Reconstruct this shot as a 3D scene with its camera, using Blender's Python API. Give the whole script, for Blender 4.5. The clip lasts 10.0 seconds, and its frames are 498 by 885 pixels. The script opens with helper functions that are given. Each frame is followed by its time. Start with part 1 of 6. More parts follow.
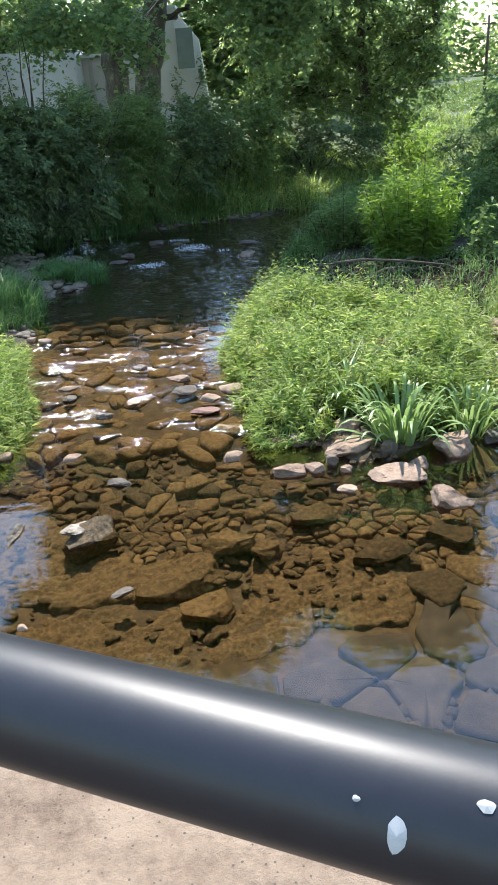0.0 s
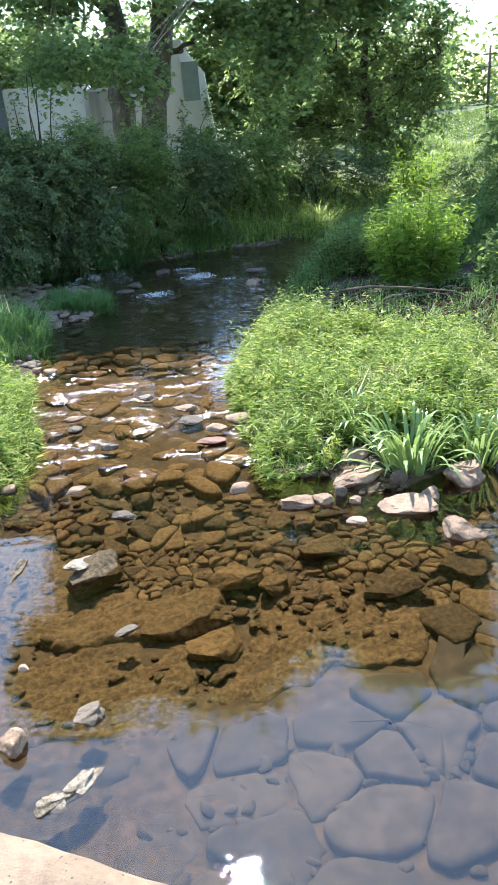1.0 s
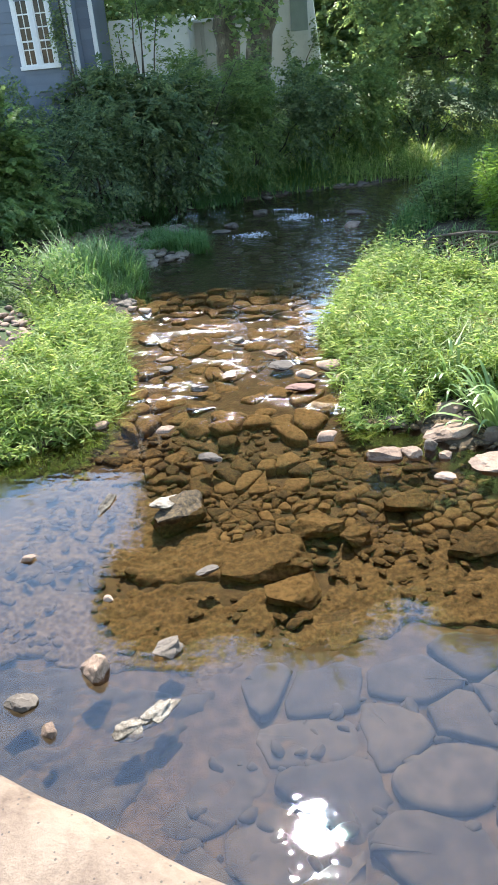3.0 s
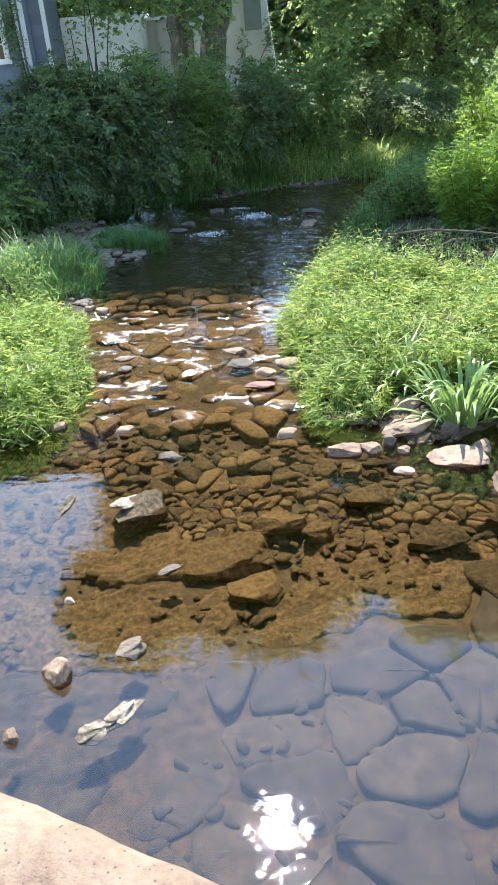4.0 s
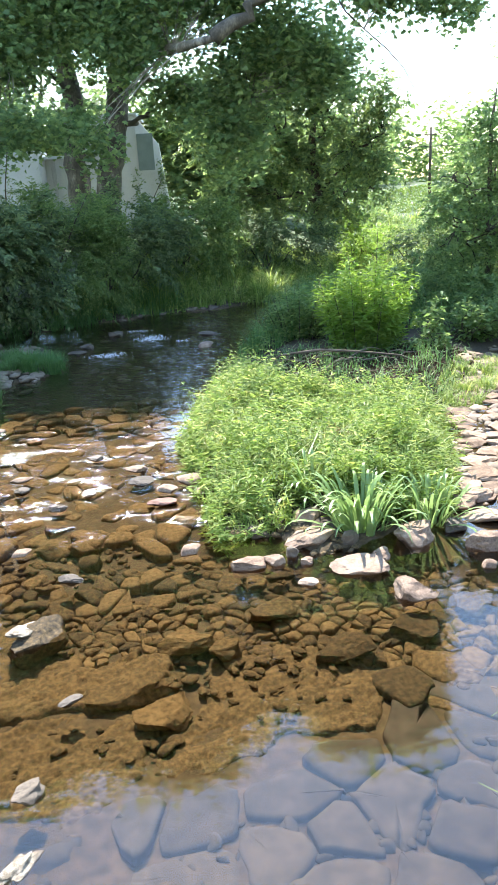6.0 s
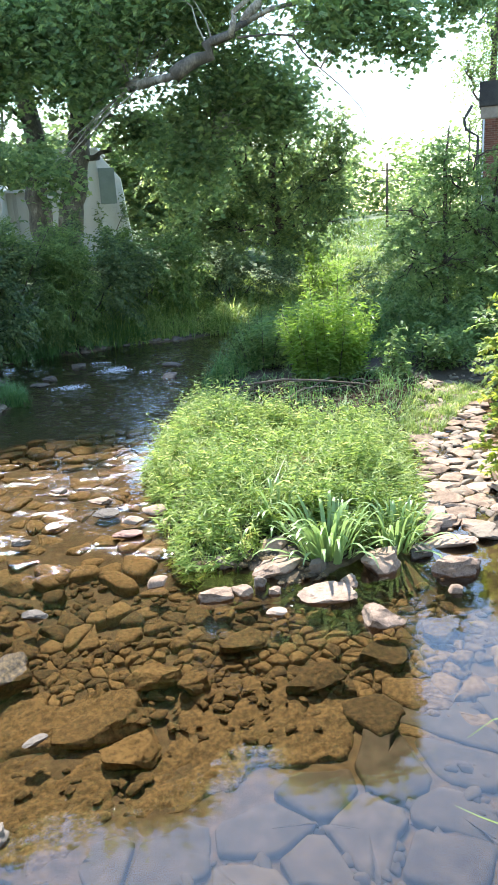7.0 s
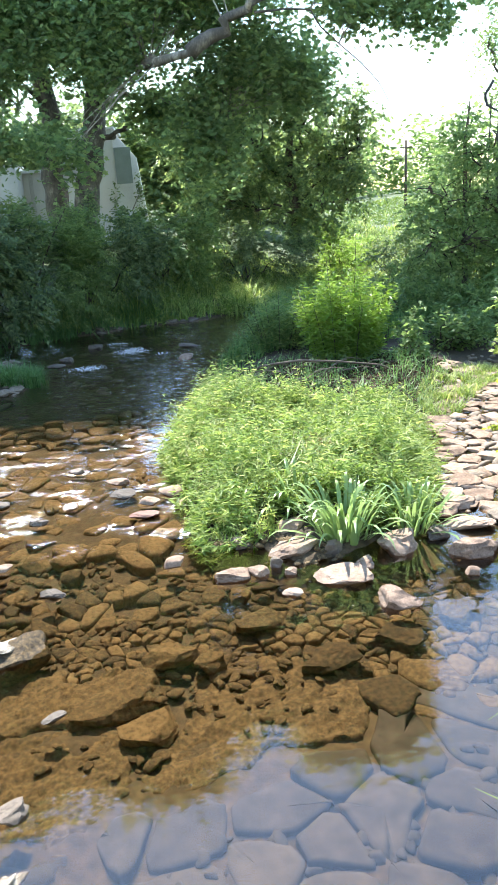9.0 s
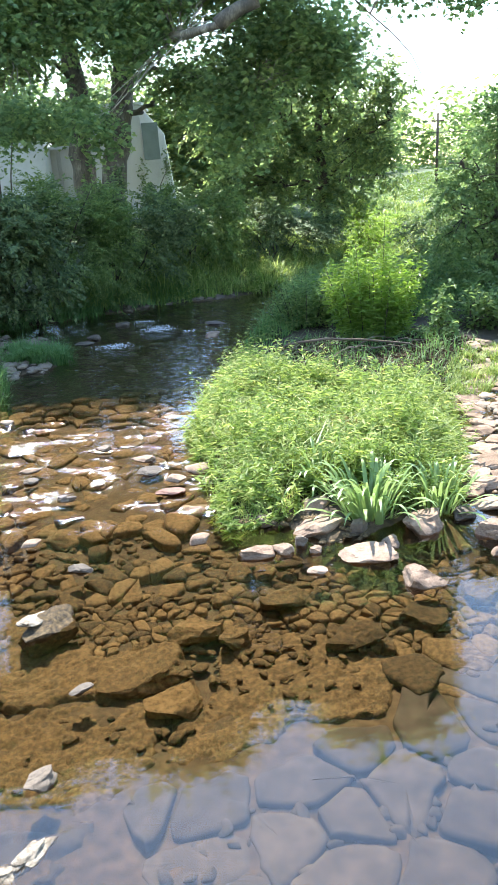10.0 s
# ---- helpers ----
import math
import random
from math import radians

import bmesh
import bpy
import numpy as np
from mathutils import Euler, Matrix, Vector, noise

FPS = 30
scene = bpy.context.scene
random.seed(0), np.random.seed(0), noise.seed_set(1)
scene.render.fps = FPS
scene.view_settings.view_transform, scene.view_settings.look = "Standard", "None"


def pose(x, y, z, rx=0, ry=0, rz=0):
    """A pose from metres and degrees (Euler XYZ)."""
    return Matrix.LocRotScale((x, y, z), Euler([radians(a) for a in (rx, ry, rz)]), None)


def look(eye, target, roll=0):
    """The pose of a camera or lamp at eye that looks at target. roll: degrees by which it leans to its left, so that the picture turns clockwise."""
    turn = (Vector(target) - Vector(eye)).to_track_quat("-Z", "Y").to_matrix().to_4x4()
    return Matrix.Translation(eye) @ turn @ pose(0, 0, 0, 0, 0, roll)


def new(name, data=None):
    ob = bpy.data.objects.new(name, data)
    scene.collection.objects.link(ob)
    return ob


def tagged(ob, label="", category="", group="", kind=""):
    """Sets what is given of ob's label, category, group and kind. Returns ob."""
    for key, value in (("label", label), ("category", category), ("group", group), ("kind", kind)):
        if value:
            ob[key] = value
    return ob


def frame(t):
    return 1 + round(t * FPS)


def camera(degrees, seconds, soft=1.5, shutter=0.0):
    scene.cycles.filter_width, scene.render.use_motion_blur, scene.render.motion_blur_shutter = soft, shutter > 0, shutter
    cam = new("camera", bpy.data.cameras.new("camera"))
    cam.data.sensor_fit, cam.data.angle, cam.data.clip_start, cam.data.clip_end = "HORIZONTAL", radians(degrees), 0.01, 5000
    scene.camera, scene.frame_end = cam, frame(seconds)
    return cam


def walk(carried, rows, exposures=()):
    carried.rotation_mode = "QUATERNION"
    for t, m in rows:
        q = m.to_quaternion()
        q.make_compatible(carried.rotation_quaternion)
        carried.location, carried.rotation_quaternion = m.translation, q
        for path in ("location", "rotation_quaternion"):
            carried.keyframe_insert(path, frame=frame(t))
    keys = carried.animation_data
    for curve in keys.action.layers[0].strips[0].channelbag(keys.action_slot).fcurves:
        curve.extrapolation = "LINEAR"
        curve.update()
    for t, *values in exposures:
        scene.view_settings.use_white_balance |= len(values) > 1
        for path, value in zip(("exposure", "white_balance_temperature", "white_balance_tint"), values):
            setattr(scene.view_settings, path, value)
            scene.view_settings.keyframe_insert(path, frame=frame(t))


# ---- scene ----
cam = camera(37.4, 10.0, soft=1.0)
PATH = [
    (0, (-0.056, -0.002, 3.998), (-0.111, 1.8, 3.13), -4.2),
    (0.5, (-0.072, 0.044, 4.014), (-0.118, 1.875, 3.211), -4.5),
    (1, (-0.047, 0.149, 3.992), (-0.118, 1.98, 3.189), -4.8),
    (1.5, (-0.038, 0.197, 3.989), (-0.188, 2.0, 3.137), -5.4),
    (2, (-0.03, 0.193, 4.001), (-0.294, 1.968, 3.117), -5.9),
    (2.2, (-0.024, 0.189, 4.012), (-0.323, 1.955, 3.122), -6.0),
    (3.3, (-0.047, 0.219, 3.966), (-0.357, 1.965, 3.04), -5.2),
    (3.5, (-0.037, 0.214, 3.961), (-0.324, 1.962, 3.032), -5.2),
    (4, (-0.035, 0.211, 3.965), (-0.246, 1.97, 3.037), -4.8),
    (4.5, (-0.041, 0.204, 3.964), (-0.169, 1.985, 3.064), -4.4),
    (5, (-0.045, 0.198, 3.958), (-0.098, 2.016, 3.127), -3.8),
    (5.5, (-0.029, 0.187, 3.968), (-0.022, 2.045, 3.226), -3.6),
    (6, (-0.022, 0.175, 3.968), (0.045, 2.063, 3.312), -3.3),
    (6.2, (-0.017, 0.179, 3.972), (0.075, 2.074, 3.341), -3.3),
    (7.5, (-0.039, 0.17, 3.956), (0.145, 2.076, 3.377), -3.2),
    (8, (-0.033, 0.176, 3.955), (0.141, 2.08, 3.368), -3.3),
    (8.5, (-0.038, 0.177, 3.958), (0.117, 2.078, 3.353), -3.4),
    (9, (-0.032, 0.189, 3.952), (0.088, 2.084, 3.323), -3.6),
    (9.5, (-0.032, 0.193, 3.951), (0.047, 2.081, 3.295), -3.8),
    (10, (-0.031, 0.179, 3.955), (0.014, 2.059, 3.275), -3.9),
]
EXPOSURES = ((0.0, 1.36), (0.25, 1.46), (0.6, 1.72), (2.0, 1.78), (4.0, 1.80), (5.0, 1.84), (6.0, 2.04), (7.5, 1.98), (8.5, 1.98), (9.0, 2.02), (10.0, 2.04))
walk(cam, [(t, look(eye, target, roll)) for t, eye, target, roll in PATH], EXPOSURES)

# ---- light ----
SUN_EL, SUN_AZ = radians(54.9), radians(6.7)          # azimuth from +y towards -x
world = bpy.data.worlds.new("world")
scene.world = world
world.use_nodes = True
wn = world.node_tree.nodes
sky = wn.new("ShaderNodeTexSky")
sky.sky_type = 'NISHITA'
sky.sun_disc = False
sky.sun_elevation = SUN_EL
sky.sun_rotation = -SUN_AZ
sky.air_density, sky.dust_density, sky.ozone_density = 1.5, 0.1, 3.0
wn["Background"].inputs["Strength"].default_value = 0.148
world.node_tree.links.new(sky.outputs["Color"], wn["Background"].inputs["Color"])

sun = new("sun", bpy.data.lights.new("sun", "SUN"))
sun.data.energy = 4.1
sun.data.angle = radians(0.55)
sun.data.color = (1.0, 0.96, 0.90)
SUN_DIR = Vector((-math.sin(SUN_AZ) * math.cos(SUN_EL), math.cos(SUN_AZ) * math.cos(SUN_EL), math.sin(SUN_EL)))
sun.matrix_world = look(SUN_DIR * 60, (0, 0, 0))


# ---- materials ----
def nodes_of(name):
    m = bpy.data.materials.new(name)
    m.use_nodes = True
    t = m.node_tree
    return m, t.nodes, t.links, t.nodes["Principled BSDF"]


def ramp_node(n, stops):
    r = n.new("ShaderNodeValToRGB")
    e = r.color_ramp.elements
    while len(e) < len(stops):
        e.new(0.5)
    for k, (p, c) in enumerate(stops):
        e[k].position, e[k].color = p, (*c, 1)
    return r


def surface(name, stops, scale=3.0, fine=40.0, rough=0.8, bump=0.4, depth=0.02, spots=None, spread=0.25, metal=0.0, stretch=(1, 1, 1), sheen=0.5):
    """A mottled surface: large patches and fine grain in colour, both in the relief."""
    m, n, l, p = nodes_of(name)
    tc = n.new("ShaderNodeNewGeometry")
    mp = n.new("ShaderNodeMapping")
    mp.inputs["Scale"].default_value = stretch
    l.new(tc.outputs["Position"], mp.inputs["Vector"])
    info = n.new("ShaderNodeObjectInfo")
    off = n.new("ShaderNodeVectorMath")
    off.operation = 'MULTIPLY_ADD'
    off.inputs[1].default_value = (37, 37, 37)
    l.new(info.outputs["Random"], off.inputs[0])
    l.new(mp.outputs[0], off.inputs[2])
    a = n.new("ShaderNodeTexNoise")
    a.inputs["Scale"].default_value, a.inputs["Detail"].default_value, a.inputs["Roughness"].default_value = scale, 5, 0.6
    b = n.new("ShaderNodeTexNoise")
    b.inputs["Scale"].default_value, b.inputs["Detail"].default_value, b.inputs["Roughness"].default_value = fine, 6, 0.78
    l.new(off.outputs[0], a.inputs["Vector"])
    l.new(off.outputs[0], b.inputs["Vector"])
    mix = n.new("ShaderNodeMath")
    mix.operation = 'MULTIPLY_ADD'
    mix.inputs[1].default_value = 0.45
    l.new(b.outputs["Fac"], mix.inputs[0])
    half = n.new("ShaderNodeMath")
    half.operation = 'MULTIPLY'
    half.inputs[1].default_value = 0.55
    l.new(a.outputs["Fac"], half.inputs[0])
    l.new(half.outputs[0], mix.inputs[2])
    rnd = n.new("ShaderNodeMath")
    rnd.operation = 'MULTIPLY_ADD'
    rnd.inputs[1].default_value, rnd.inputs[2].default_value = spread, -spread / 2
    l.new(info.outputs["Random"], rnd.inputs[0])
    add = n.new("ShaderNodeMath")
    add.operation = 'ADD'
    l.new(mix.outputs[0], add.inputs[0])
    l.new(rnd.outputs[0], add.inputs[1])
    r = ramp_node(n, stops)
    l.new(add.outputs[0], r.inputs["Fac"])
    colour = r.outputs["Color"]
    if spots:
        v = n.new("ShaderNodeTexVoronoi")
        v.inputs["Scale"].default_value = spots[0]
        l.new(off.outputs[0], v.inputs["Vector"])
        sr = ramp_node(n, [(0.0, (1, 1, 1)), (spots[1], (1, 1, 1)), (spots[1] + 0.06, (0, 0, 0))])
        l.new(v.outputs["Distance"], sr.inputs["Fac"])
        mc = n.new("ShaderNodeMixRGB")
        l.new(sr.outputs["Color"], mc.inputs["Fac"])
        l.new(colour, mc.inputs["Color1"])
        mc.inputs["Color2"].default_value = (*spots[2], 1)
        colour = mc.outputs["Color"]
    l.new(colour, p.inputs["Base Color"])
    p.inputs["Roughness"].default_value, p.inputs["Metallic"].default_value = rough, metal
    p.inputs["Specular IOR Level"].default_value = sheen
    bp = n.new("ShaderNodeBump")
    bp.inputs["Strength"].default_value, bp.inputs["Distance"].default_value = bump, depth
    l.new(mix.outputs[0], bp.inputs["Height"])
    l.new(bp.outputs["Normal"], p.inputs["Normal"])
    return m


def leafy(name, stops, through_light=0.4, rough=0.45, gloss=0.35):
    """Leaves: each one its own tint, and the light comes through them."""
    m, n, l, p = nodes_of(name)
    g = n.new("ShaderNodeNewGeometry")
    r = ramp_node(n, stops)
    tc = n.new("ShaderNodeTexCoord")
    noise_n = n.new("ShaderNodeTexNoise")
    noise_n.inputs["Scale"].default_value = 0.9
    l.new(tc.outputs["Object"], noise_n.inputs["Vector"])
    mx = n.new("ShaderNodeMath")
    mx.operation = 'MULTIPLY_ADD'
    mx.inputs[1].default_value = 0.6
    l.new(g.outputs["Random Per Island"], mx.inputs[0])
    sc = n.new("ShaderNodeMath")
    sc.operation = 'MULTIPLY'
    sc.inputs[1].default_value = 0.4
    l.new(noise_n.outputs["Fac"], sc.inputs[0])
    l.new(sc.outputs[0], mx.inputs[2])
    l.new(mx.outputs[0], r.inputs["Fac"])
    l.new(r.outputs["Color"], p.inputs["Base Color"])
    p.inputs["Roughness"].default_value, p.inputs["Specular IOR Level"].default_value = rough, gloss
    tr = n.new("ShaderNodeBsdfTranslucent")
    hs = n.new("ShaderNodeHueSaturation")
    hs.inputs["Hue"].default_value, hs.inputs["Saturation"].default_value, hs.inputs["Value"].default_value = 0.485, 1.1, 1.7
    l.new(r.outputs["Color"], hs.inputs["Color"])
    l.new(hs.outputs["Color"], tr.inputs["Color"])
    ms = n.new("ShaderNodeMixShader")
    ms.inputs["Fac"].default_value = through_light
    l.new(p.outputs[0], ms.inputs[1])
    l.new(tr.outputs[0], ms.inputs[2])
    l.new(ms.outputs[0], n["Material Output"].inputs["Surface"])
    return m


def water_material():
    m, n, l, p = nodes_of("creek_water")
    tc = n.new("ShaderNodeTexCoord")
    sep = n.new("ShaderNodeSeparateXYZ")
    l.new(tc.outputs["Object"], sep.inputs[0])
    # the riffle is choppy, the pool nearly still
    rf = n.new("ShaderNodeMapRange")
    rf.inputs["From Min"].default_value, rf.inputs["From Max"].default_value = 7.9, 9.2
    rf.inputs["To Min"].default_value, rf.inputs["To Max"].default_value = 0.0, 1.0
    l.new(sep.outputs["Y"], rf.inputs["Value"])
    past = n.new("ShaderNodeMapRange")
    past.inputs["From Min"].default_value, past.inputs["From Max"].default_value = 12.0, 14.0
    past.inputs["To Min"].default_value, past.inputs["To Max"].default_value = 1.0, 0.3
    l.new(sep.outputs["Y"], past.inputs["Value"])

    def noise_tex(scale, detail, stretch):
        mp = n.new("ShaderNodeMapping")
        mp.inputs["Scale"].default_value = stretch
        l.new(tc.outputs["Object"], mp.inputs["Vector"])
        t = n.new("ShaderNodeTexNoise")
        t.inputs["Scale"].default_value, t.inputs["Detail"].default_value = scale, detail
        l.new(mp.outputs[0], t.inputs["Vector"])
        return t.outputs["Fac"]

    calm = noise_tex(3.2, 2.0, (0.65, 1.35, 1.0))
    tiny = noise_tex(20.0, 2.0, (0.7, 1.0, 1.0))
    chop = noise_tex(11.5, 1.0, (0.85, 1.0, 1.0))
    b1 = n.new("ShaderNodeBump")
    b1.inputs["Distance"].default_value = 0.0050
    l.new(calm, b1.inputs["Height"])
    b2 = n.new("ShaderNodeBump")
    b2.inputs["Distance"].default_value = 0.0017
    breeze = n.new("ShaderNodeMapRange")                  # a breath of wind under the bridge
    breeze.inputs["From Min"].default_value, breeze.inputs["From Max"].default_value = 2.9, 4.0
    breeze.inputs["To Min"].default_value, breeze.inputs["To Max"].default_value = 1.0, 0.14
    l.new(sep.outputs["Y"], breeze.inputs["Value"])
    l.new(breeze.outputs["Result"], b2.inputs["Strength"])
    sway = n.new("ShaderNodeMapRange")
    sway.inputs["From Min"].default_value, sway.inputs["From Max"].default_value = 2.9, 4.0
    sway.inputs["To Min"].default_value, sway.inputs["To Max"].default_value = 1.0, 0.5
    l.new(sep.outputs["Y"], sway.inputs["Value"])
    l.new(sway.outputs["Result"], b1.inputs["Strength"])
    l.new(tiny, b2.inputs["Height"])
    l.new(b1.outputs["Normal"], b2.inputs["Normal"])
    b3 = n.new("ShaderNodeBump")
    b3.inputs["Distance"].default_value = 0.090
    patch = noise_tex(2.4, 3.0, (0.55, 1.5, 1.0))
    pr = n.new("ShaderNodeMapRange")
    pr.inputs["From Min"].default_value, pr.inputs["From Max"].default_value = 0.535, 0.595
    pr.inputs["To Min"].default_value = 0.03
    l.new(patch, pr.inputs["Value"])
    m1 = n.new("ShaderNodeMath")
    m1.operation = 'MULTIPLY'
    l.new(rf.outputs["Result"], m1.inputs[0])
    l.new(past.outputs["Result"], m1.inputs[1])
    m2 = n.new("ShaderNodeMath")
    m2.operation = 'MULTIPLY'
    l.new(m1.outputs[0], m2.inputs[0])
    l.new(pr.outputs["Result"], m2.inputs[1])
    far = n.new("ShaderNodeMapRange")
    far.inputs["From Min"].default_value, far.inputs["From Max"].default_value = 12.8, 15.0
    far.inputs["To Min"].default_value, far.inputs["To Max"].default_value = 0.0, 1.0
    l.new(sep.outputs["Y"], far.inputs["Value"])
    swell = noise_tex(6.0, 1.0, (0.5, 1.3, 1.0))
    b0 = n.new("ShaderNodeBump")
    b0.inputs["Distance"].default_value = 0.042
    l.new(far.outputs["Result"], b0.inputs["Strength"])
    l.new(swell, b0.inputs["Height"])
    l.new(b0.outputs["Normal"], b1.inputs["Normal"])
    l.new(m2.outputs[0], b3.inputs["Strength"])
    chopped = n.new("ShaderNodeMath")
    chopped.operation = 'MULTIPLY_ADD'
    chopped.inputs[1].default_value, chopped.inputs[2].default_value = 0.16, 0.03
    l.new(m2.outputs[0], chopped.inputs[0])
    l.new(chop, b3.inputs["Height"])
    l.new(b2.outputs["Normal"], b3.inputs["Normal"])
    gl = n.new("ShaderNodeBsdfGlossy")
    gl.distribution = 'BECKMANN'
    l.new(chopped.outputs[0], gl.inputs["Roughness"])
    gl.inputs["Color"].default_value = (1, 1, 1, 1)
    l.new(b3.outputs["Normal"], gl.inputs["Normal"])
    tr = n.new("ShaderNodeBsdfTransparent")
    tr.inputs["Color"].default_value = (0.82, 0.75, 0.62, 1)
    fr = n.new("ShaderNodeFresnel")
    fr.inputs["IOR"].default_value = 1.68
    ms = n.new("ShaderNodeMixShader")
    l.new(fr.outputs[0], ms.inputs["Fac"])
    l.new(tr.outputs[0], ms.inputs[1])
    l.new(gl.outputs[0], ms.inputs[2])
    l.new(ms.outputs[0], n["Material Output"].inputs["Surface"])
    return m


WATER = water_material()
# dead leaves, their brown darkened to carry the shade behind the island grass
SHADY_LITTER = leafy("shade_dark_leaf_litter", [(0.1, (0.022, 0.016, 0.010)), (0.6, (0.055, 0.038, 0.022)), (0.95, (0.14, 0.10, 0.06))], 0.1, 0.8, 0.1)
SOIL = surface("bank_soil", [(0.3, (0.022, 0.016, 0.010)), (0.55, (0.042, 0.031, 0.019)), (0.75, (0.08, 0.06, 0.038))], 1.2, 22, 0.95, 0.6, 0.03)
BED = surface("silty_bed", [(0.36, (0.026, 0.018, 0.010)), (0.5, (0.060, 0.041, 0.021)), (0.64, (0.12, 0.083, 0.043))], 9, 30, 0.9, 0.8, 0.03)
ALGAE = surface("algae_covered_stone", [(0.37, (0.040, 0.027, 0.013)), (0.5, (0.138, 0.091, 0.039)), (0.64, (0.29, 0.196, 0.090))], 22, 90, 0.85, 1.0, 0.04, spread=0.2)
SLAB = surface("silty_flat_stone", [(0.36, (0.032, 0.026, 0.020)), (0.5, (0.064, 0.052, 0.040)), (0.64, (0.108, 0.088, 0.068))], 5, 22, 0.9, 0.08, 0.004, spread=0.15)
PALE = surface("sun_dried_sandstone", [(0.34, (0.11, 0.070, 0.046)), (0.5, (0.255, 0.172, 0.118)), (0.66, (0.39, 0.285, 0.205))], 7, 45, 0.85, 0.7, 0.02, spread=0.2)
WETROCK = surface("damp_grey_stone", [(0.3, (0.045, 0.034, 0.025)), (0.5, (0.11, 0.085, 0.062)), (0.75, (0.23, 0.175, 0.125))], 4, 34, 0.72, 0.7, 0.02, spread=0.3)
REDROCK = surface("red_sandstone", [(0.3, (0.10, 0.045, 0.03)), (0.7, (0.22, 0.11, 0.08))], 4, 34, 0.7, 0.5, 0.02)
CONCRETE = surface("weathered_concrete", [(0.36, (0.070, 0.045, 0.029)), (0.5, (0.180, 0.124, 0.085)), (0.66, (0.285, 0.208, 0.145))], 12, 95, 0.9, 1.0, 0.008, spots=(130, 0.10, (0.10, 0.078, 0.06)))
PAINT_BLACK = surface("black_pipe_paint", [(0.3, (0.007, 0.008, 0.011)), (0.7, (0.017, 0.019, 0.025))], 10, 140, 0.42, 0.2, 0.0005)
DRIED = surface("white_dried_stone", [(0.36, (0.07, 0.054, 0.036)), (0.5, (0.21, 0.175, 0.13)), (0.62, (0.38, 0.335, 0.27))], 14, 60, 0.85, 0.8, 0.02)
# near-white colour that stands in for glints on the far water
SPARKLE = surface("white_sparkle", [(0.3, (0.45, 0.46, 0.47)), (0.7, (0.8, 0.8, 0.8))], 20, 120, 0.6, 0.4, 0.01)
CHIP = surface("white_dropping", [(0.3, (0.36, 0.36, 0.35)), (0.7, (0.56, 0.56, 0.55))], 30, 200, 0.8, 0.3, 0.001)
BARK = surface("sycamore_bark", [(0.37, (0.065, 0.056, 0.045)), (0.5, (0.16, 0.14, 0.11)), (0.60, (0.36, 0.33, 0.275))], 2.6, 14, 0.9, 0.9, 0.03, stretch=(1, 1, 0.5))
DARKBARK = surface("dark_bark", [(0.3, (0.035, 0.027, 0.02)), (0.7, (0.11, 0.088, 0.065))], 5, 24, 0.95, 0.9, 0.03, stretch=(1, 1, 0.3))
DEADWOOD = surface("dead_wood", [(0.3, (0.09, 0.065, 0.045)), (0.7, (0.26, 0.20, 0.14))], 6, 40, 0.95, 0.8, 0.01)
SIDING = surface("blue_grey_clapboard", [(0.3, (0.085, 0.105, 0.14)), (0.7, (0.12, 0.145, 0.185))], 1.5, 30, 0.7, 0.2, 0.004)
WHITEPAINT = surface("white_painted_board", [(0.25, (0.45, 0.46, 0.47)), (0.7, (0.62, 0.63, 0.64))], 1.2, 20, 0.7, 0.3, 0.004)
WHITEWALL = surface("weathered_white_wall", [(0.2, (0.30, 0.29, 0.27)), (0.45, (0.50, 0.49, 0.47)), (0.8, (0.60, 0.59, 0.57))], 0.9, 14, 0.85, 0.4, 0.006)
GREYDOOR = surface("grey_green_panel", [(0.3, (0.16, 0.20, 0.19)), (0.7, (0.24, 0.28, 0.27))], 2, 20, 0.7, 0.3, 0.004)
ROOFING = surface("dark_shingle", [(0.3, (0.03, 0.03, 0.032)), (0.7, (0.08, 0.077, 0.075))], 3, 30, 0.95, 0.6, 0.01)
BRICK = surface("red_brick", [(0.3, (0.095, 0.038, 0.028)), (0.7, (0.20, 0.085, 0.06))], 6, 50, 0.9, 0.5, 0.005, spread=0.35)
MORTAR = surface("grey_mortar", [(0.3, (0.17, 0.14, 0.12)), (0.7, (0.30, 0.26, 0.23))], 8, 60, 0.95, 0.5, 0.004)
GALV = surface("grey_metal", [(0.3, (0.30, 0.31, 0.32)), (0.7, (0.45, 0.46, 0.47))], 5, 40, 0.45, 0.2, 0.002, metal=0.7)
GLASS, _n, _l, _p = nodes_of("dark_window_glass")
_p.inputs["Base Color"].default_value = (0.012, 0.014, 0.018, 1)
_p.inputs["Roughness"].default_value = 0.06
_p.inputs["Specular IOR Level"].default_value = 0.2

LEAF_SYC = leafy("sycamore_leaf", [(0.1, (0.09, 0.155, 0.072)), (0.5, (0.175, 0.255, 0.112)), (0.9, (0.31, 0.39, 0.155))], 0.55)
LEAF_DARK = leafy("dark_shrub_leaf", [(0.1, (0.055, 0.095, 0.046)), (0.5, (0.115, 0.168, 0.074)), (0.9, (0.225, 0.275, 0.12))], 0.45)
LEAF_MID = leafy("bank_tree_leaf", [(0.1, (0.07, 0.125, 0.040)), (0.5, (0.138, 0.212, 0.074)), (0.9, (0.26, 0.33, 0.12))], 0.52)
LEAF_BRIGHT = leafy("bright_shrub_leaf", [(0.1, (0.11, 0.21, 0.028)), (0.5, (0.165, 0.265, 0.055)), (0.9, (0.26, 0.36, 0.09))], 0.5)
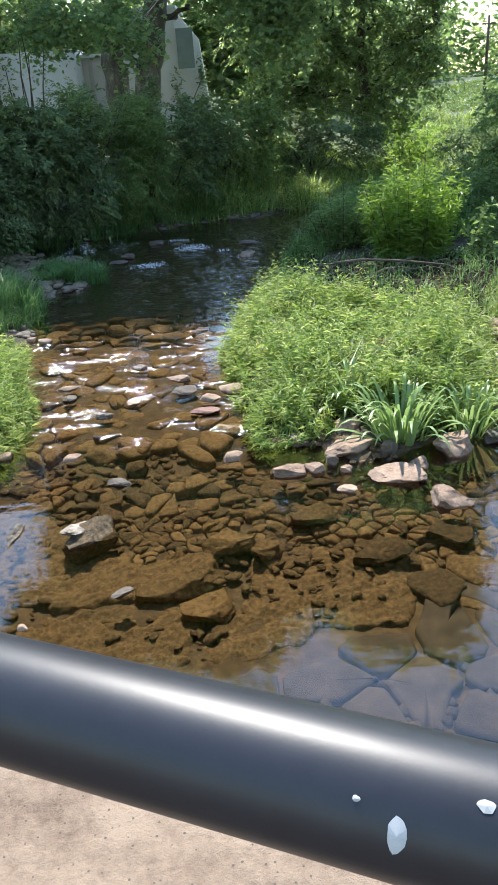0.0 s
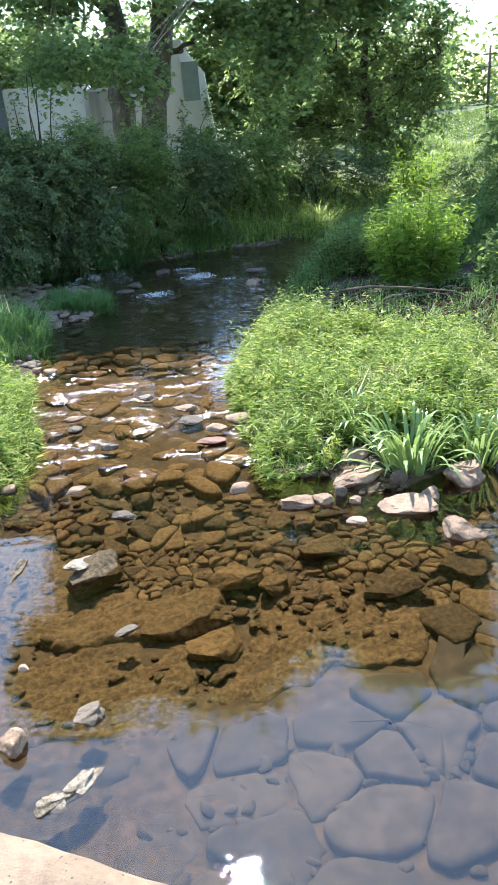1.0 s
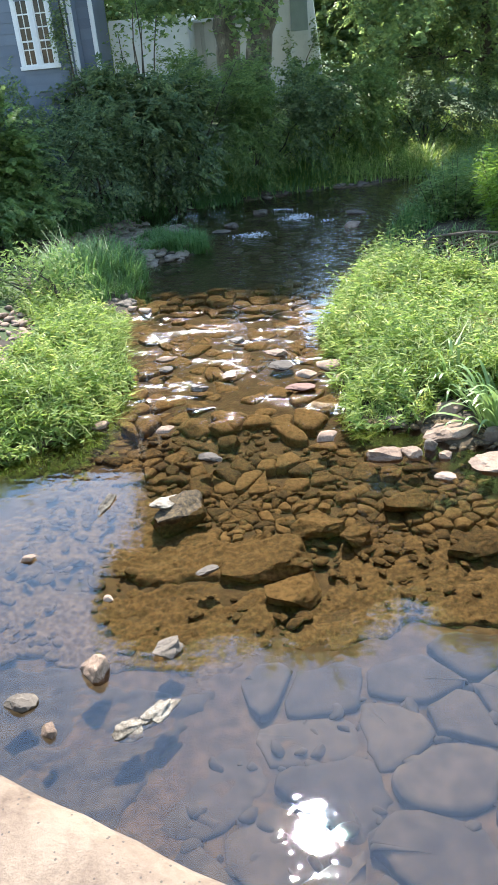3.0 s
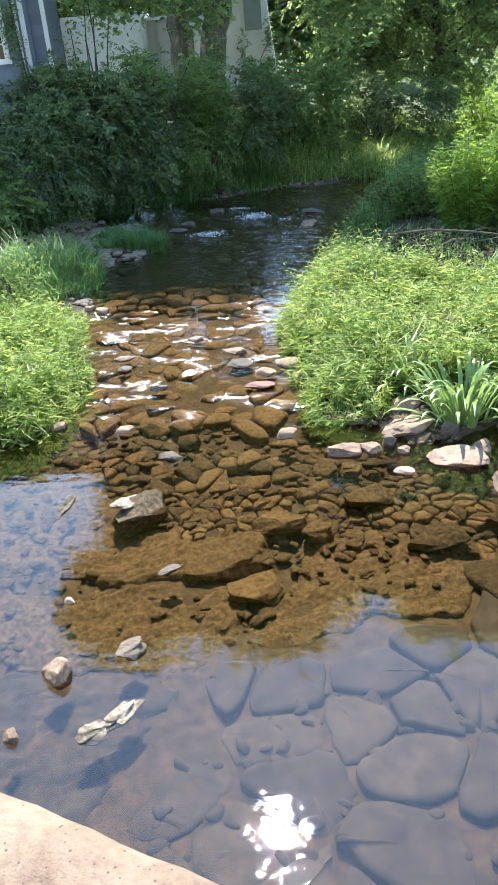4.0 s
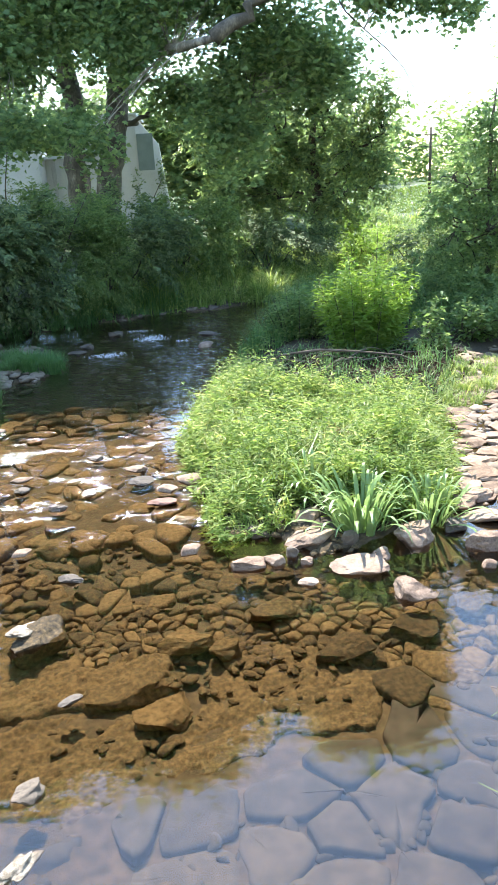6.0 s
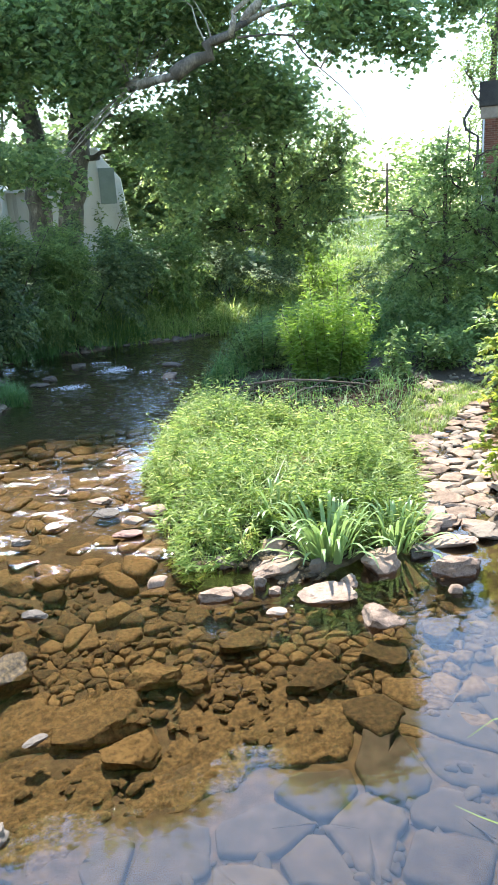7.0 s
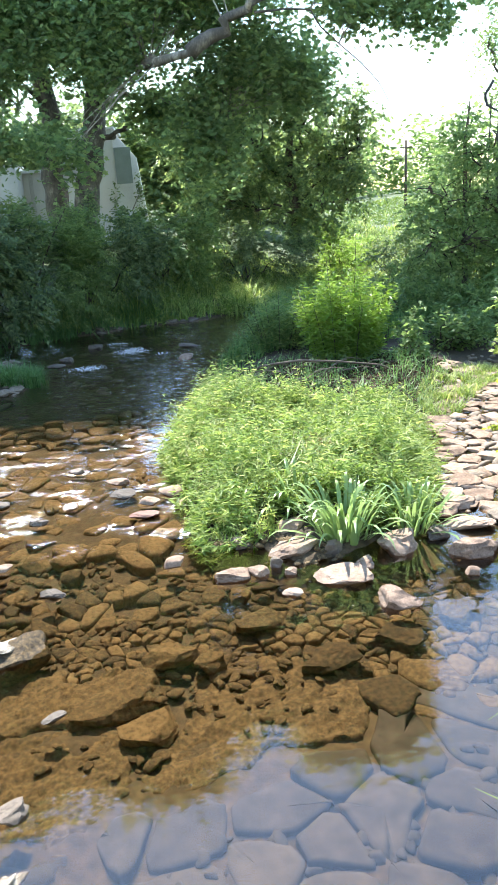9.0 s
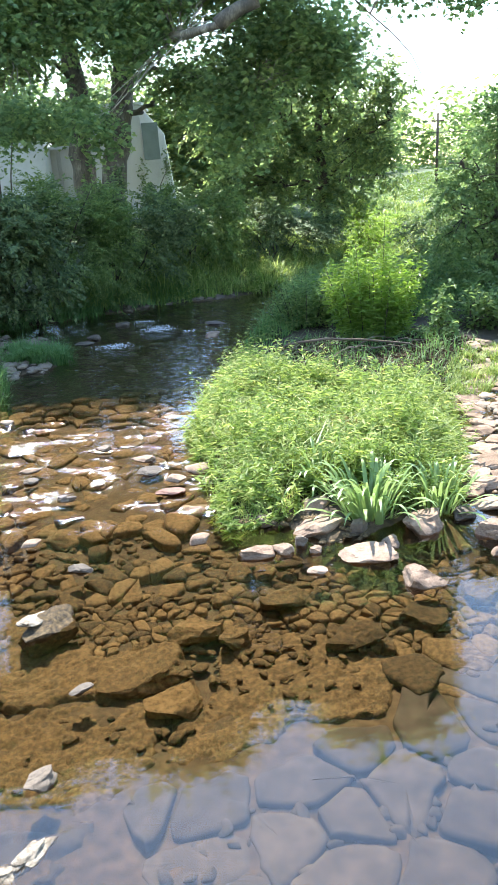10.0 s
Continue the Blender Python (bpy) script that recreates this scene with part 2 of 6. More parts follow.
LEAF_YELLOW = leafy("yellow_green_vine_leaf", [(0.1, (0.10, 0.16, 0.035)), (0.5, (0.25, 0.31, 0.06)), (0.9, (0.42, 0.43, 0.10))], 0.48)
LEAF_ELDER = leafy("box_elder_leaf", [(0.1, (0.075, 0.125, 0.058)), (0.5, (0.155, 0.225, 0.092)), (0.9, (0.32, 0.38, 0.14))], 0.56)
DRYSTALK = leafy("rusty_dry_stalk", [(0.1, (0.16, 0.10, 0.045)), (0.9, (0.34, 0.24, 0.11))], 0.3)
GRASS = leafy("grass_blade", [(0.05, (0.045, 0.085, 0.022)), (0.4, (0.155, 0.24, 0.060)), (0.72, (0.32, 0.39, 0.13)), (0.95, (0.46, 0.41, 0.20))], 0.5)
GRASS_BLUE = leafy("sedge_blade", [(0.05, (0.06, 0.13, 0.045)), (0.5, (0.105, 0.20, 0.068)), (0.9, (0.17, 0.28, 0.095))], 0.45)
IRIS = leafy("iris_leaf", [(0.1, (0.15, 0.23, 0.085)), (0.5, (0.24, 0.34, 0.13)), (0.9, (0.36, 0.44, 0.20))], 0.3, 0.35, 0.5)
TURF = surface("weedy_turf", [(0.3, (0.03, 0.045, 0.016)), (0.55, (0.06, 0.085, 0.028)), (0.75, (0.10, 0.12, 0.045))], 1.5, 20, 0.95, 0.6, 0.04)
LAWN = leafy("far_lawn", [(0.1, (0.12, 0.19, 0.04)), (0.9, (0.2, 0.28, 0.07))], 0.2)


# ---- builders ----
rng = np.random.default_rng(7)


def mesh_of(name, verts, faces, material=None, smooth=False):
    """A mesh from an array of points and an array of equal-sided faces."""
    me = bpy.data.meshes.new(name)
    verts, faces = np.asarray(verts, np.float32), np.asarray(faces, np.int32)
    k = faces.shape[1]
    me.vertices.add(len(verts))
    me.vertices.foreach_set("co", verts.ravel())
    me.loops.add(faces.size)
    me.loops.foreach_set("vertex_index", faces.ravel())
    me.polygons.add(len(faces))
    me.polygons.foreach_set("loop_start", np.arange(0, faces.size, k, dtype=np.int32))
    me.polygons.foreach_set("use_smooth", np.full(len(faces), smooth))
    me.update(calc_edges=True)
    if material:
        me.materials.append(material)
    return me


def empty(name, x=0, y=0, z=0, rz=0):
    ob = new(name)
    ob.matrix_basis = pose(x, y, z, 0, 0, rz)
    ob.empty_display_size = 0.2
    return ob


def child(name, me, parent, label=""):
    ob = new(name, me)
    ob.parent = parent
    return tagged(ob, label)


def part(name, bm, material, parent, label=""):
    me = bpy.data.meshes.new(name)
    bm.to_mesh(me)
    bm.free()
    me.materials.append(material)
    return child(name, me, parent, label)


def box(bm, x0, y0, z0, x1, y1, z1, bevel=0.0):
    m = Matrix.Translation(((x0 + x1) / 2, (y0 + y1) / 2, (z0 + z1) / 2)) @ Matrix.Diagonal((x1 - x0, y1 - y0, z1 - z0, 1))
    v = bmesh.ops.create_cube(bm, size=1, matrix=m)["verts"]
    if bevel:
        e = list({e for q in v for e in q.link_edges})
        bmesh.ops.bevel(bm, geom=e, offset=bevel, segments=2, affect='EDGES')
    return bm


def boxed(*args, bevel=0.0):
    return box(bmesh.new(), *args, bevel=bevel)


def tube(bm, pts, radii, sides=10):
    """A tapered tube along points, closed at both ends."""
    pts = [Vector(p) for p in pts]
    rings = []
    for i, p in enumerate(pts):
        d = (pts[min(i + 1, len(pts) - 1)] - pts[max(i - 1, 0)]).normalized()
        side = d.orthogonal().normalized() if i == 0 else (side - d * side.dot(d)).normalized()
        up = d.cross(side)
        rings.append([bm.verts.new(p + (side * math.cos(a) + up * math.sin(a)) * radii[i])
                      for a in (2 * math.pi * k / sides for k in range(sides))])
    for a, b in zip(rings, rings[1:]):
        for k in range(sides):
            f = bm.faces.new((a[k], a[(k + 1) % sides], b[(k + 1) % sides], b[k]))
            f.smooth = True
    bm.faces.new(rings[0][::-1])
    bm.faces.new(rings[-1])
    return bm


def limb_points(a, b, sag=0.0, wob=0.15, n=7, seed=0):
    r = random.Random(seed)
    a, b = Vector(a), Vector(b)
    out = []
    for i in range(n):
        t = i / (n - 1)
        w = wob * math.sin(math.pi * t)
        out.append(a.lerp(b, t) + Vector((r.uniform(-w, w), r.uniform(-w, w), sag * math.sin(math.pi * t) + r.uniform(-w, w) * 0.5)))
    return out


# leaf outlines in the leaf's own plane: along, across, and lift
DIAMOND = (np.array([(0, 0, 0), (0.45, -0.28, 0.06), (1, 0, -0.10), (0.45, 0.28, 0.06)]), [(0, 1, 2), (0, 2, 3)])
SLENDER = (np.array([(0, 0, 0), (0.4, -0.13, 0.03), (1, 0, -0.14), (0.4, 0.13, 0.03)]), [(0, 1, 2), (0, 2, 3)])
LOBED = (np.array([(0, 0, 0), (0.12, -0.45, 0.02), (0.45, -0.30, 0.04), (0.62, -0.5, -0.03), (0.68, -0.2, 0.03), (1, 0, -0.12),
                   (0.68, 0.2, 0.03), (0.62, 0.5, -0.03), (0.45, 0.30, 0.04), (0.12, 0.45, 0.02)]),
         [(0, 1, 2), (0, 2, 4), (2, 3, 4), (0, 4, 5), (0, 5, 6), (0, 6, 8), (6, 7, 8), (0, 8, 9)])


def leaves(centres, sizes, shape, gen, droop=0.25, tilt=0.6):
    """Leaves at the centres, turned every way round and more or less flat."""
    outline, tris = shape
    n = len(centres)
    yaw = gen.uniform(0, 2 * np.pi, n)
    along = np.stack([np.cos(yaw), np.sin(yaw), gen.normal(-droop, 0.35, n)], 1)
    along /= np.linalg.norm(along, axis=1, keepdims=True)
    up = np.stack([gen.normal(0, tilt, n), gen.normal(0, tilt, n), np.ones(n)], 1)
    across = np.cross(up, along)
    across /= np.linalg.norm(across, axis=1, keepdims=True) + 1e-9
    nrm = np.cross(along, across)
    s = np.asarray(sizes).reshape(-1, 1, 1) * np.ones((n, 1, 1))
    v = centres[:, None, :] + s * (outline[None, :, 0:1] * along[:, None] + outline[None, :, 1:2] * across[:, None] + outline[None, :, 2:3] * nrm[:, None])
    f = np.asarray(tris)[None] + (np.arange(n) * len(outline))[:, None, None]
    return v.reshape(-1, 3), f.reshape(-1, 3)


def sprays(starts, outward, n, length, leaf, shape, gen, sag=0.35):
    """Arching sprigs, each with its leaves set alternately to both sides in one drooping plane."""
    outline, tris = shape
    m = len(starts)
    out = outward + gen.normal(0, 0.45, (m, 3))
    out /= np.linalg.norm(out, axis=1, keepdims=True)
    up = np.array([0, 0, 1.0]) + gen.normal(0, 0.28, (m, 3))
    side = np.cross(up, out)
    side /= np.linalg.norm(side, axis=1, keepdims=True) + 1e-9
    ln = length * gen.uniform(0.55, 1.35, m)
    k = np.repeat(np.arange(m), n)
    t = np.tile(np.linspace(0.05, 1.0, n), m) + gen.normal(0, 0.03, m * n)
    sg = np.tile(np.where(np.arange(n) % 2, 1.0, -1.0), m)
    p = starts[k] + out[k] * (ln[k] * t)[:, None]
    p[:, 2] -= sag * ln[k] * t ** 2
    along = out[k] * 0.5 + side[k] * sg[:, None] * 0.85 * (1.1 - 0.6 * t)[:, None] + gen.normal(0, 0.22, (m * n, 3))
    along[:, 2] -= 0.22 + 0.3 * sag * t
    along /= np.linalg.norm(along, axis=1, keepdims=True)
    u = up[k] + gen.normal(0, 0.25, (m * n, 3))
    across = np.cross(u, along)
    across /= np.linalg.norm(across, axis=1, keepdims=True) + 1e-9
    nrm = np.cross(along, across)
    s = (leaf * gen.uniform(0.65, 1.25, m * n) * (1.1 - 0.35 * t)).reshape(-1, 1, 1)
    v = p[:, None, :] + s * (outline[None, :, 0:1] * along[:, None] + outline[None, :, 1:2] * across[:, None] + outline[None, :, 2:3] * nrm[:, None])
    f = np.asarray(tris)[None] + (np.arange(m * n) * len(outline))[:, None, None]
    return v.reshape(-1, 3), f.reshape(-1, 3)


def blob_points(gen, blobs, clusters, per, spread, hollow=0.55):
    """Points in clusters that sit mostly in the outer part of overlapping ellipsoids (x, y, z, rx, ry, rz)."""
    b = np.asarray(blobs, float)
    w = (b[:, 3] * b[:, 4] * b[:, 5]) ** (2 / 3)
    pick = gen.choice(len(b), clusters, p=w / w.sum())
    d = gen.normal(size=(clusters, 3))
    d /= np.linalg.norm(d, axis=1, keepdims=True)
    r = hollow + (1 - hollow) * gen.random(clusters) ** 0.7
    r *= 0.82 + 0.3 * gen.random(clusters)
    c = b[pick, :3] + d * r[:, None] * b[pick, 3:]
    p = np.repeat(c, per, 0) + gen.normal(0, 1, (clusters * per, 3)) * np.array(spread)
    return c, p


def blades(base, height, width, gen, lean=0.35, curl=0.5, heading=None):
    """Grass blades: a bent strip of two quads, the tip nearly pointed."""
    n = len(base)
    yaw = gen.uniform(0, 2 * np.pi, n) if heading is None else heading
    out = np.stack([np.cos(yaw), np.sin(yaw), np.zeros(n)], 1)
    side = np.stack([-np.sin(yaw), np.cos(yaw), np.zeros(n)], 1)
    ln = np.abs(gen.normal(lean, 0.2, n))[:, None]
    cu = np.abs(gen.normal(curl, 0.25, n))[:, None]
    h, w = np.asarray(height).reshape(-1, 1), np.asarray(width).reshape(-1, 1)
    z = np.array([[0, 0, 1.0]])
    p0 = base
    p1 = base + h * (z * 0.55 + out * ln * 0.45)
    p2 = base + h * (z * (1.0 - 0.35 * cu) + out * (ln + cu * 0.55))
    v = np.stack([p0 - side * w * 0.5, p0 + side * w * 0.5, p1 - side * w * 0.42, p1 + side * w * 0.42, p2 - side * w * 0.06, p2 + side * w * 0.06], 1)
    f = np.array([[0, 1, 3, 2], [2, 3, 5, 4]])[None] + (np.arange(n) * 6)[:, None, None]
    return v.reshape(-1, 3), f.reshape(-1, 4)


def rock_mesh(name, seed, subdiv=3, cuts=9, rough=0.06, material=None, squash=(1, 1, 1), flat=False, sharp=0):
    """A stone of radius about 1: a ball cut flat on several sides, its edges worn, its faces uneven."""
    r = random.Random(seed)
    bm = bmesh.new()
    bmesh.ops.create_icosphere(bm, subdivisions=subdiv, radius=1.0)
    planes = []
    for _ in range(cuts):
        d = Vector((r.gauss(0, 1), r.gauss(0, 1), r.gauss(0, 0.8))).normalized()
        planes.append((d, r.uniform(0.5, 0.82)))
    if flat:
        planes.append((Vector((r.uniform(-.12, .12), r.uniform(-.12, .12), 1)).normalized(), r.uniform(0.42, 0.55)))
    shift = Vector((r.uniform(-50, 50), r.uniform(-50, 50), r.uniform(-50, 50)))
    for v in bm.verts:
        for d, k in planes:
            over = v.co.dot(d) - k
            if over > 0:
                v.co -= d * over * 0.97
        q = v.co * 1.6 + shift
        v.co += v.co.normalized() * (noise.noise(q) * rough * 1.4 + noise.noise(q * 3.1) * rough * 0.7 + noise.noise(q * 7.3) * rough * 0.35)
        v.co = Vector((v.co.x * squash[0], v.co.y * squash[1], v.co.z * squash[2]))
    for f in bm.faces:
        f.smooth = True
    me = bpy.data.meshes.new(name)
    bm.to_mesh(me)
    bm.free()
    if sharp:
        me.set_sharp_from_angle(angle=radians(sharp))
    if material:
        me.materials.append(material)
    return me


def inside(poly, x, y):
    poly = np.asarray(poly, float)
    res = np.zeros(np.shape(x), bool)
    for (x0, y0), (x1, y1) in zip(poly, np.roll(poly, -1, 0)):
        c = ((y0 > y) != (y1 > y)) & (x < (x1 - x0) * (y - y0) / (y1 - y0 + 1e-12) + x0)
        res ^= c
    return res


def edge_distance(poly, x, y):
    """Distance to the outline, positive inside."""
    poly = np.asarray(poly, float)
    best = np.full(np.shape(x), 1e9)
    for (x0, y0), (x1, y1) in zip(poly, np.roll(poly, -1, 0)):
        dx, dy = x1 - x0, y1 - y0
        t = np.clip(((x - x0) * dx + (y - y0) * dy) / (dx * dx + dy * dy), 0, 1)
        best = np.minimum(best, np.hypot(x - x0 - t * dx, y - y0 - t * dy))
    return np.where(inside(poly, x, y), best, -best)


def wobble(x, y, scale, seed=0):
    """Smooth uneven field, about -1 to 1."""
    g = np.random.default_rng(seed)
    out = 0
    for k in range(6):
        a, ph, s = g.uniform(0, 6.28), g.uniform(0, 6.28), scale * g.uniform(0.6, 2.2)
        out = out + np.sin((x * np.cos(a) + y * np.sin(a)) / s * 2.2 + ph) * 0.4
    return out


def scatter(poly, n, gen):
    """Random points inside an outline."""
    poly = np.asarray(poly, float)
    out = np.zeros((0, 2))
    while len(out) < n:
        q = gen.uniform(poly.min(0), poly.max(0), (n * 2, 2))
        out = np.concatenate([out, q[inside(poly, q[:, 0], q[:, 1])]])
    return out[:n]


def clumped(poly, n, gen, scale=0.28, bare=0.35):
    """Random points inside an outline, crowded into clumps with thin places between."""
    q = scatter(poly, n * 3, gen)
    keep = gen.random(len(q)) < np.clip(bare + 0.7 * (wobble(q[:, 0], q[:, 1], scale, 33) + 0.25), 0.05, 1)
    q = q[keep]
    return q[:n] if len(q) >= n else np.concatenate([q, scatter(poly, n - len(q), gen)])


# ---- the ground, one sheet ----
ISLAND = [(-0.15, 8.25), (0.6, 8.15), (1.0, 7.75), (1.8, 7.8), (2.75, 8.1), (3.3, 10.0), (3.5, 11.5), (4.5, 13.8), (6.3, 15.8), (9.5, 18.0),
          (11, 24), (7, 29), (4, 27.5), (2.1, 25.2), (1.5, 20.9), (0.3, 18.2), (0.05, 15.4), (-0.65, 12.7), (-0.35, 9.6)]
LEFT_BANK = [(-400, 5.5), (-12, 6.2), (-4.6, 7.0), (-3.6, 8.2), (-3.45, 9.4), (-4.05, 11.4), (-4.35, 12.6), (-4.7, 14.2), (-5.3, 15.4), (-7.2, 17.2),
             (-8.0, 19.8), (-6.7, 22.5), (-4.3, 24.1), (-2.3, 25.4), (0.3, 26.0), (2.2, 27.2), (4.2, 31), (9, 38), (14, 60), (14, 900), (-400, 900)]
RIGHT_BANK = [(3.9, 5.5), (3.85, 8.6), (4.3, 9.6), (5.3, 11.6), (6.6, 14.6), (9.5, 16.0), (13, 22), (14, 34), (22, 60), (22, 900), (500, 900), (500, 4.5), (6, 4.8)]

GRAVEL = [(-8.4, 19.4), (-6.6, 16.6), (-6.6, 14.2), (-5.0, 13.9), (-4.6, 15.2), (-4.9, 16.8), (-4.2, 17.0), (-3.6, 17.9), (-4.0, 18.8), (-5.0, 21.0), (-7.0, 22.2)]


def ground_height(x, y):
    x, y = np.asarray(x, float), np.asarray(y, float)
    wob = wobble(x, y, 0.7, 3)
    pool = -0.29 + 0.03 * wobble(x, y, 1.6, 5) - 0.25 * np.clip((y - 13.5) / 2, 0, 1)
    pool = pool + 0.02 * np.clip((5.8 - y) / 0.6, 0, 1) 
    riffle = -0.10 + 0.02 * wob
    k = np.clip((y - 7.4) / 1.6, 0, 1) * np.clip((14.2 - y) / 1.6, 0, 1)
    h = pool * (1 - k) + riffle * k
    h = h + 0.018 * wobble(x, y, 0.22, 14) + 0.012 * wobble(x, y, 0.13, 15)
    # the stony side channel is nearly dry
    side = np.clip(1 - np.abs(x - (3.2 + (y - 8) * 0.33)) / 1.3, 0, 1) * np.clip((y - 7.2) / 0.8, 0, 1) * np.clip((20 - y) / 2, 0, 1)
    h = np.maximum(h, -0.29 + 0.26 * np.minimum(1, side * 2.2))
    for poly, top, rise, foot in ((GRAVEL, 0.06, 0.30, 0.0), (ISLAND, 0.24, 0.22, 0.0), (LEFT_BANK, 2.3, 0.26, 0.0), (RIGHT_BANK, 2.2, 0.50, 0.04)):
        d = edge_distance(poly, x, y) + 0.12 * wob
        up = foot + np.clip(d, 0, None) * rise + 0.03 * wob
        if poly is LEFT_BANK:
            low = np.clip((13.5 - y) / 3, 0, 1)           # the grassy bar in front is low
            up = np.where(d > 0, np.minimum(up, (0.35 + 1.95 * (1 - low)) + 0.05 * np.clip(d, 0, 20)), up)
        up = np.minimum(up, top + 0.1 * wob)
        land = np.where(d > -0.25, np.where(d > 0, up, foot + d * 1.4), -9)
        h = np.maximum(h, land)
    far = np.clip((np.hypot(x, y) - 45) / 60, 0, 1)
    return h * (1 - far) + far * 3.2


def spaced(lo, hi, step, far):
    core = np.arange(lo, hi + 1e-6, step)
    grow = step * np.cumsum(1.22 ** np.arange(1, 60))
    grow = grow[grow < far]
    return np.concatenate([lo - grow[::-1], core, hi + grow])


gx, gy = spaced(-9.0, 8.5, 0.125, 1600), spaced(1.0, 28.0, 0.125, 1600)
GX, GY = np.meshgrid(gx, gy)
GZ = ground_height(GX, GY)
nx, ny = len(gx), len(gy)
idx = np.arange(nx * ny).reshape(ny, nx)
quads = np.stack([idx[:-1, :-1], idx[:-1, 1:], idx[1:, 1:], idx[1:, :-1]], -1).reshape(-1, 4)
ground_me = mesh_of("ground", np.stack([GX, GY, GZ], -1).reshape(-1, 3), quads, BED, True)
ground_me.materials.append(SOIL)
zc = GZ.ravel()[quads].mean(1)
ground_me.materials.append(TURF)
ground_me.polygons.foreach_set("material_index", (zc > 0.04).astype(np.int32) + (zc > 0.45).astype(np.int32))
ground = tagged(new("ground", ground_me), "brown silty creek bed and earthen banks", "ground", kind="structure")

water_me = mesh_of("water", [(-30, -30, 0), (30, -30, 0), (30, 45, 0), (-30, 45, 0)], [(0, 1, 2, 3)], WATER)
water = tagged(new("water", water_me), "clear shallow creek water with ripples and sky reflections", "water", kind="structure")


def on_ground(x, y):
    return float(ground_height(np.array([x]), np.array([y]))[0])


# ---- the bridge that the camera stands on ----
TURN = -20.5            # the parapet runs aslant to the view
bridge = tagged(empty("bridge", -0.116, 0.505, 0, TURN), "weathered concrete road bridge with a pebbly parapet", "bridge", kind="structure")


def coping():
    """The parapet's top: its outer arris is worn and chipped."""
    bm = bmesh.new()
    L, W, top, n, k = 16.0, 0.46, 3.5, 640, 14
    prof = [(0.0, 3.2), (0.0, 3.46), (-0.004, 3.482), (-0.012, 3.493), (-0.024, 3.499)] + [(-W * j / k, top) for j in range(1, k)] + [(-W + 0.01, 3.49), (-W, 3.47), (-W, 3.2)]
    rows = []
    for i in range(n + 1):
        x = -L / 2 + L * i / n
        row = []
        for j, (y, z) in enumerate(prof):
            q = Vector((x * 9, y * 9, 3.0))
            chip = max(0, noise.noise(q * 1.3) - 0.15) * 0.012 if 1 <= j <= 4 else 0.0
            row.append(bm.verts.new((x, y - chip + noise.noise(q * 2.7) * 0.0025, z - chip * 0.5 + noise.noise(q * 3.3) * 0.0018)))
        rows.append(row)
    for a, b in zip(rows, rows[1:]):
        for j in range(len(prof) - 1):
            f = bm.faces.new((a[j], b[j], b[j + 1], a[j + 1]))
            f.smooth = True
    bmesh.ops.recalc_face_normals(bm, faces=bm.faces)
    return bm


part("coping", coping(), CONCRETE, bridge, "pale pebbly concrete coping with a chipped edge")
part("parapet_wall", boxed(-8, -0.42, 2.3, 8, -0.03, 3.2, bevel=0.01), CONCRETE, bridge)
part("deck", boxed(-8, -7.0, 2.2, 8, -0.425, 2.65), CONCRETE, bridge)
part("far_parapet", boxed(-8, -7.4, 2.2, 8, -7.0, 3.5, bevel=0.02), CONCRETE, bridge)
part("abutment", boxed(-8.0, -7.3, -1, -6.6, -0.1, 2.2), CONCRETE, bridge)
part("abutment", boxed(6.6, -7.3, -1, 8.0, -0.1, 2.2), CONCRETE, bridge)

handrail = tagged(empty("handrail", -0.071, 0.134, 3.843, TURN), "black painted steel pipe handrail with white droppings", "handrail")
part("pipe", tube(bmesh.new(), [(x, 0, 0) for x in np.linspace(-4, 4, 9)], [0.0175] * 9, 40), PAINT_BLACK, handrail)
for x in (-3.0, -1.6, 1.6, 3.0):
    part("post", tube(bmesh.new(), [(x, 0, -0.343), (x, 0, -0.01)], [0.016, 0.016], 20), PAINT_BLACK, handrail)
    part("base_plate", boxed(x - 0.06, -0.06, -0.345, x + 0.06, 0.06, -0.335, bevel=0.002), PAINT_BLACK, handrail)


def spot(x, angle, rx, ry, seed):
    """A thin dried splash lying on the pipe."""
    bm = bmesh.new()
    r = random.Random(seed)
    mid = bm.verts.new((x, -math.cos(angle) * 0.0181, math.sin(angle) * 0.0181))
    ring = []
    for k in range(14):
        a, s = 2 * math.pi * k / 14, r.uniform(0.85, 1.1)
        t = angle + math.sin(a) * ry * s / 0.0175
        ring.append(bm.verts.new((x + math.cos(a) * rx * s, -math.cos(t) * 0.0177, math.sin(t) * 0.0177)))
    for k in range(14):
        bm.faces.new((mid, ring[k], ring[(k + 1) % 14]))
    return bm


for k, (x, a, rx, ry) in enumerate(((0.0455, 0.50, 0.0021, 0.0042), (0.063, 1.08, 0.0020, 0.0014), (0.036, 0.80, 0.0009, 0.0007))):
    part("splash", spot(x, a, rx, ry, k), CHIP, handrail, "white dried splash")


# ---- stones ----
ROUNDED = [rock_mesh("stone", 10 + k, 3, 9, 0.09) for k in range(6)]
ANGULAR = [rock_mesh("stone", 30 + k, 4, 13, 0.10, flat=k % 2 == 0, sharp=24) for k in range(8)]
CRAG = [rock_mesh("stone", 150 + k, 4, 8, 0.26) for k in range(4)]
TABLET = [rock_mesh("stone", 130 + k, 4, 10, 0.10, flat=True, sharp=24) for k in range(8)]


def with_material(meshes, material):
    out = []
    for me in meshes:
        c = me.copy()
        c.materials.append(material)
        out.append(c)
    return out


SETS = {}
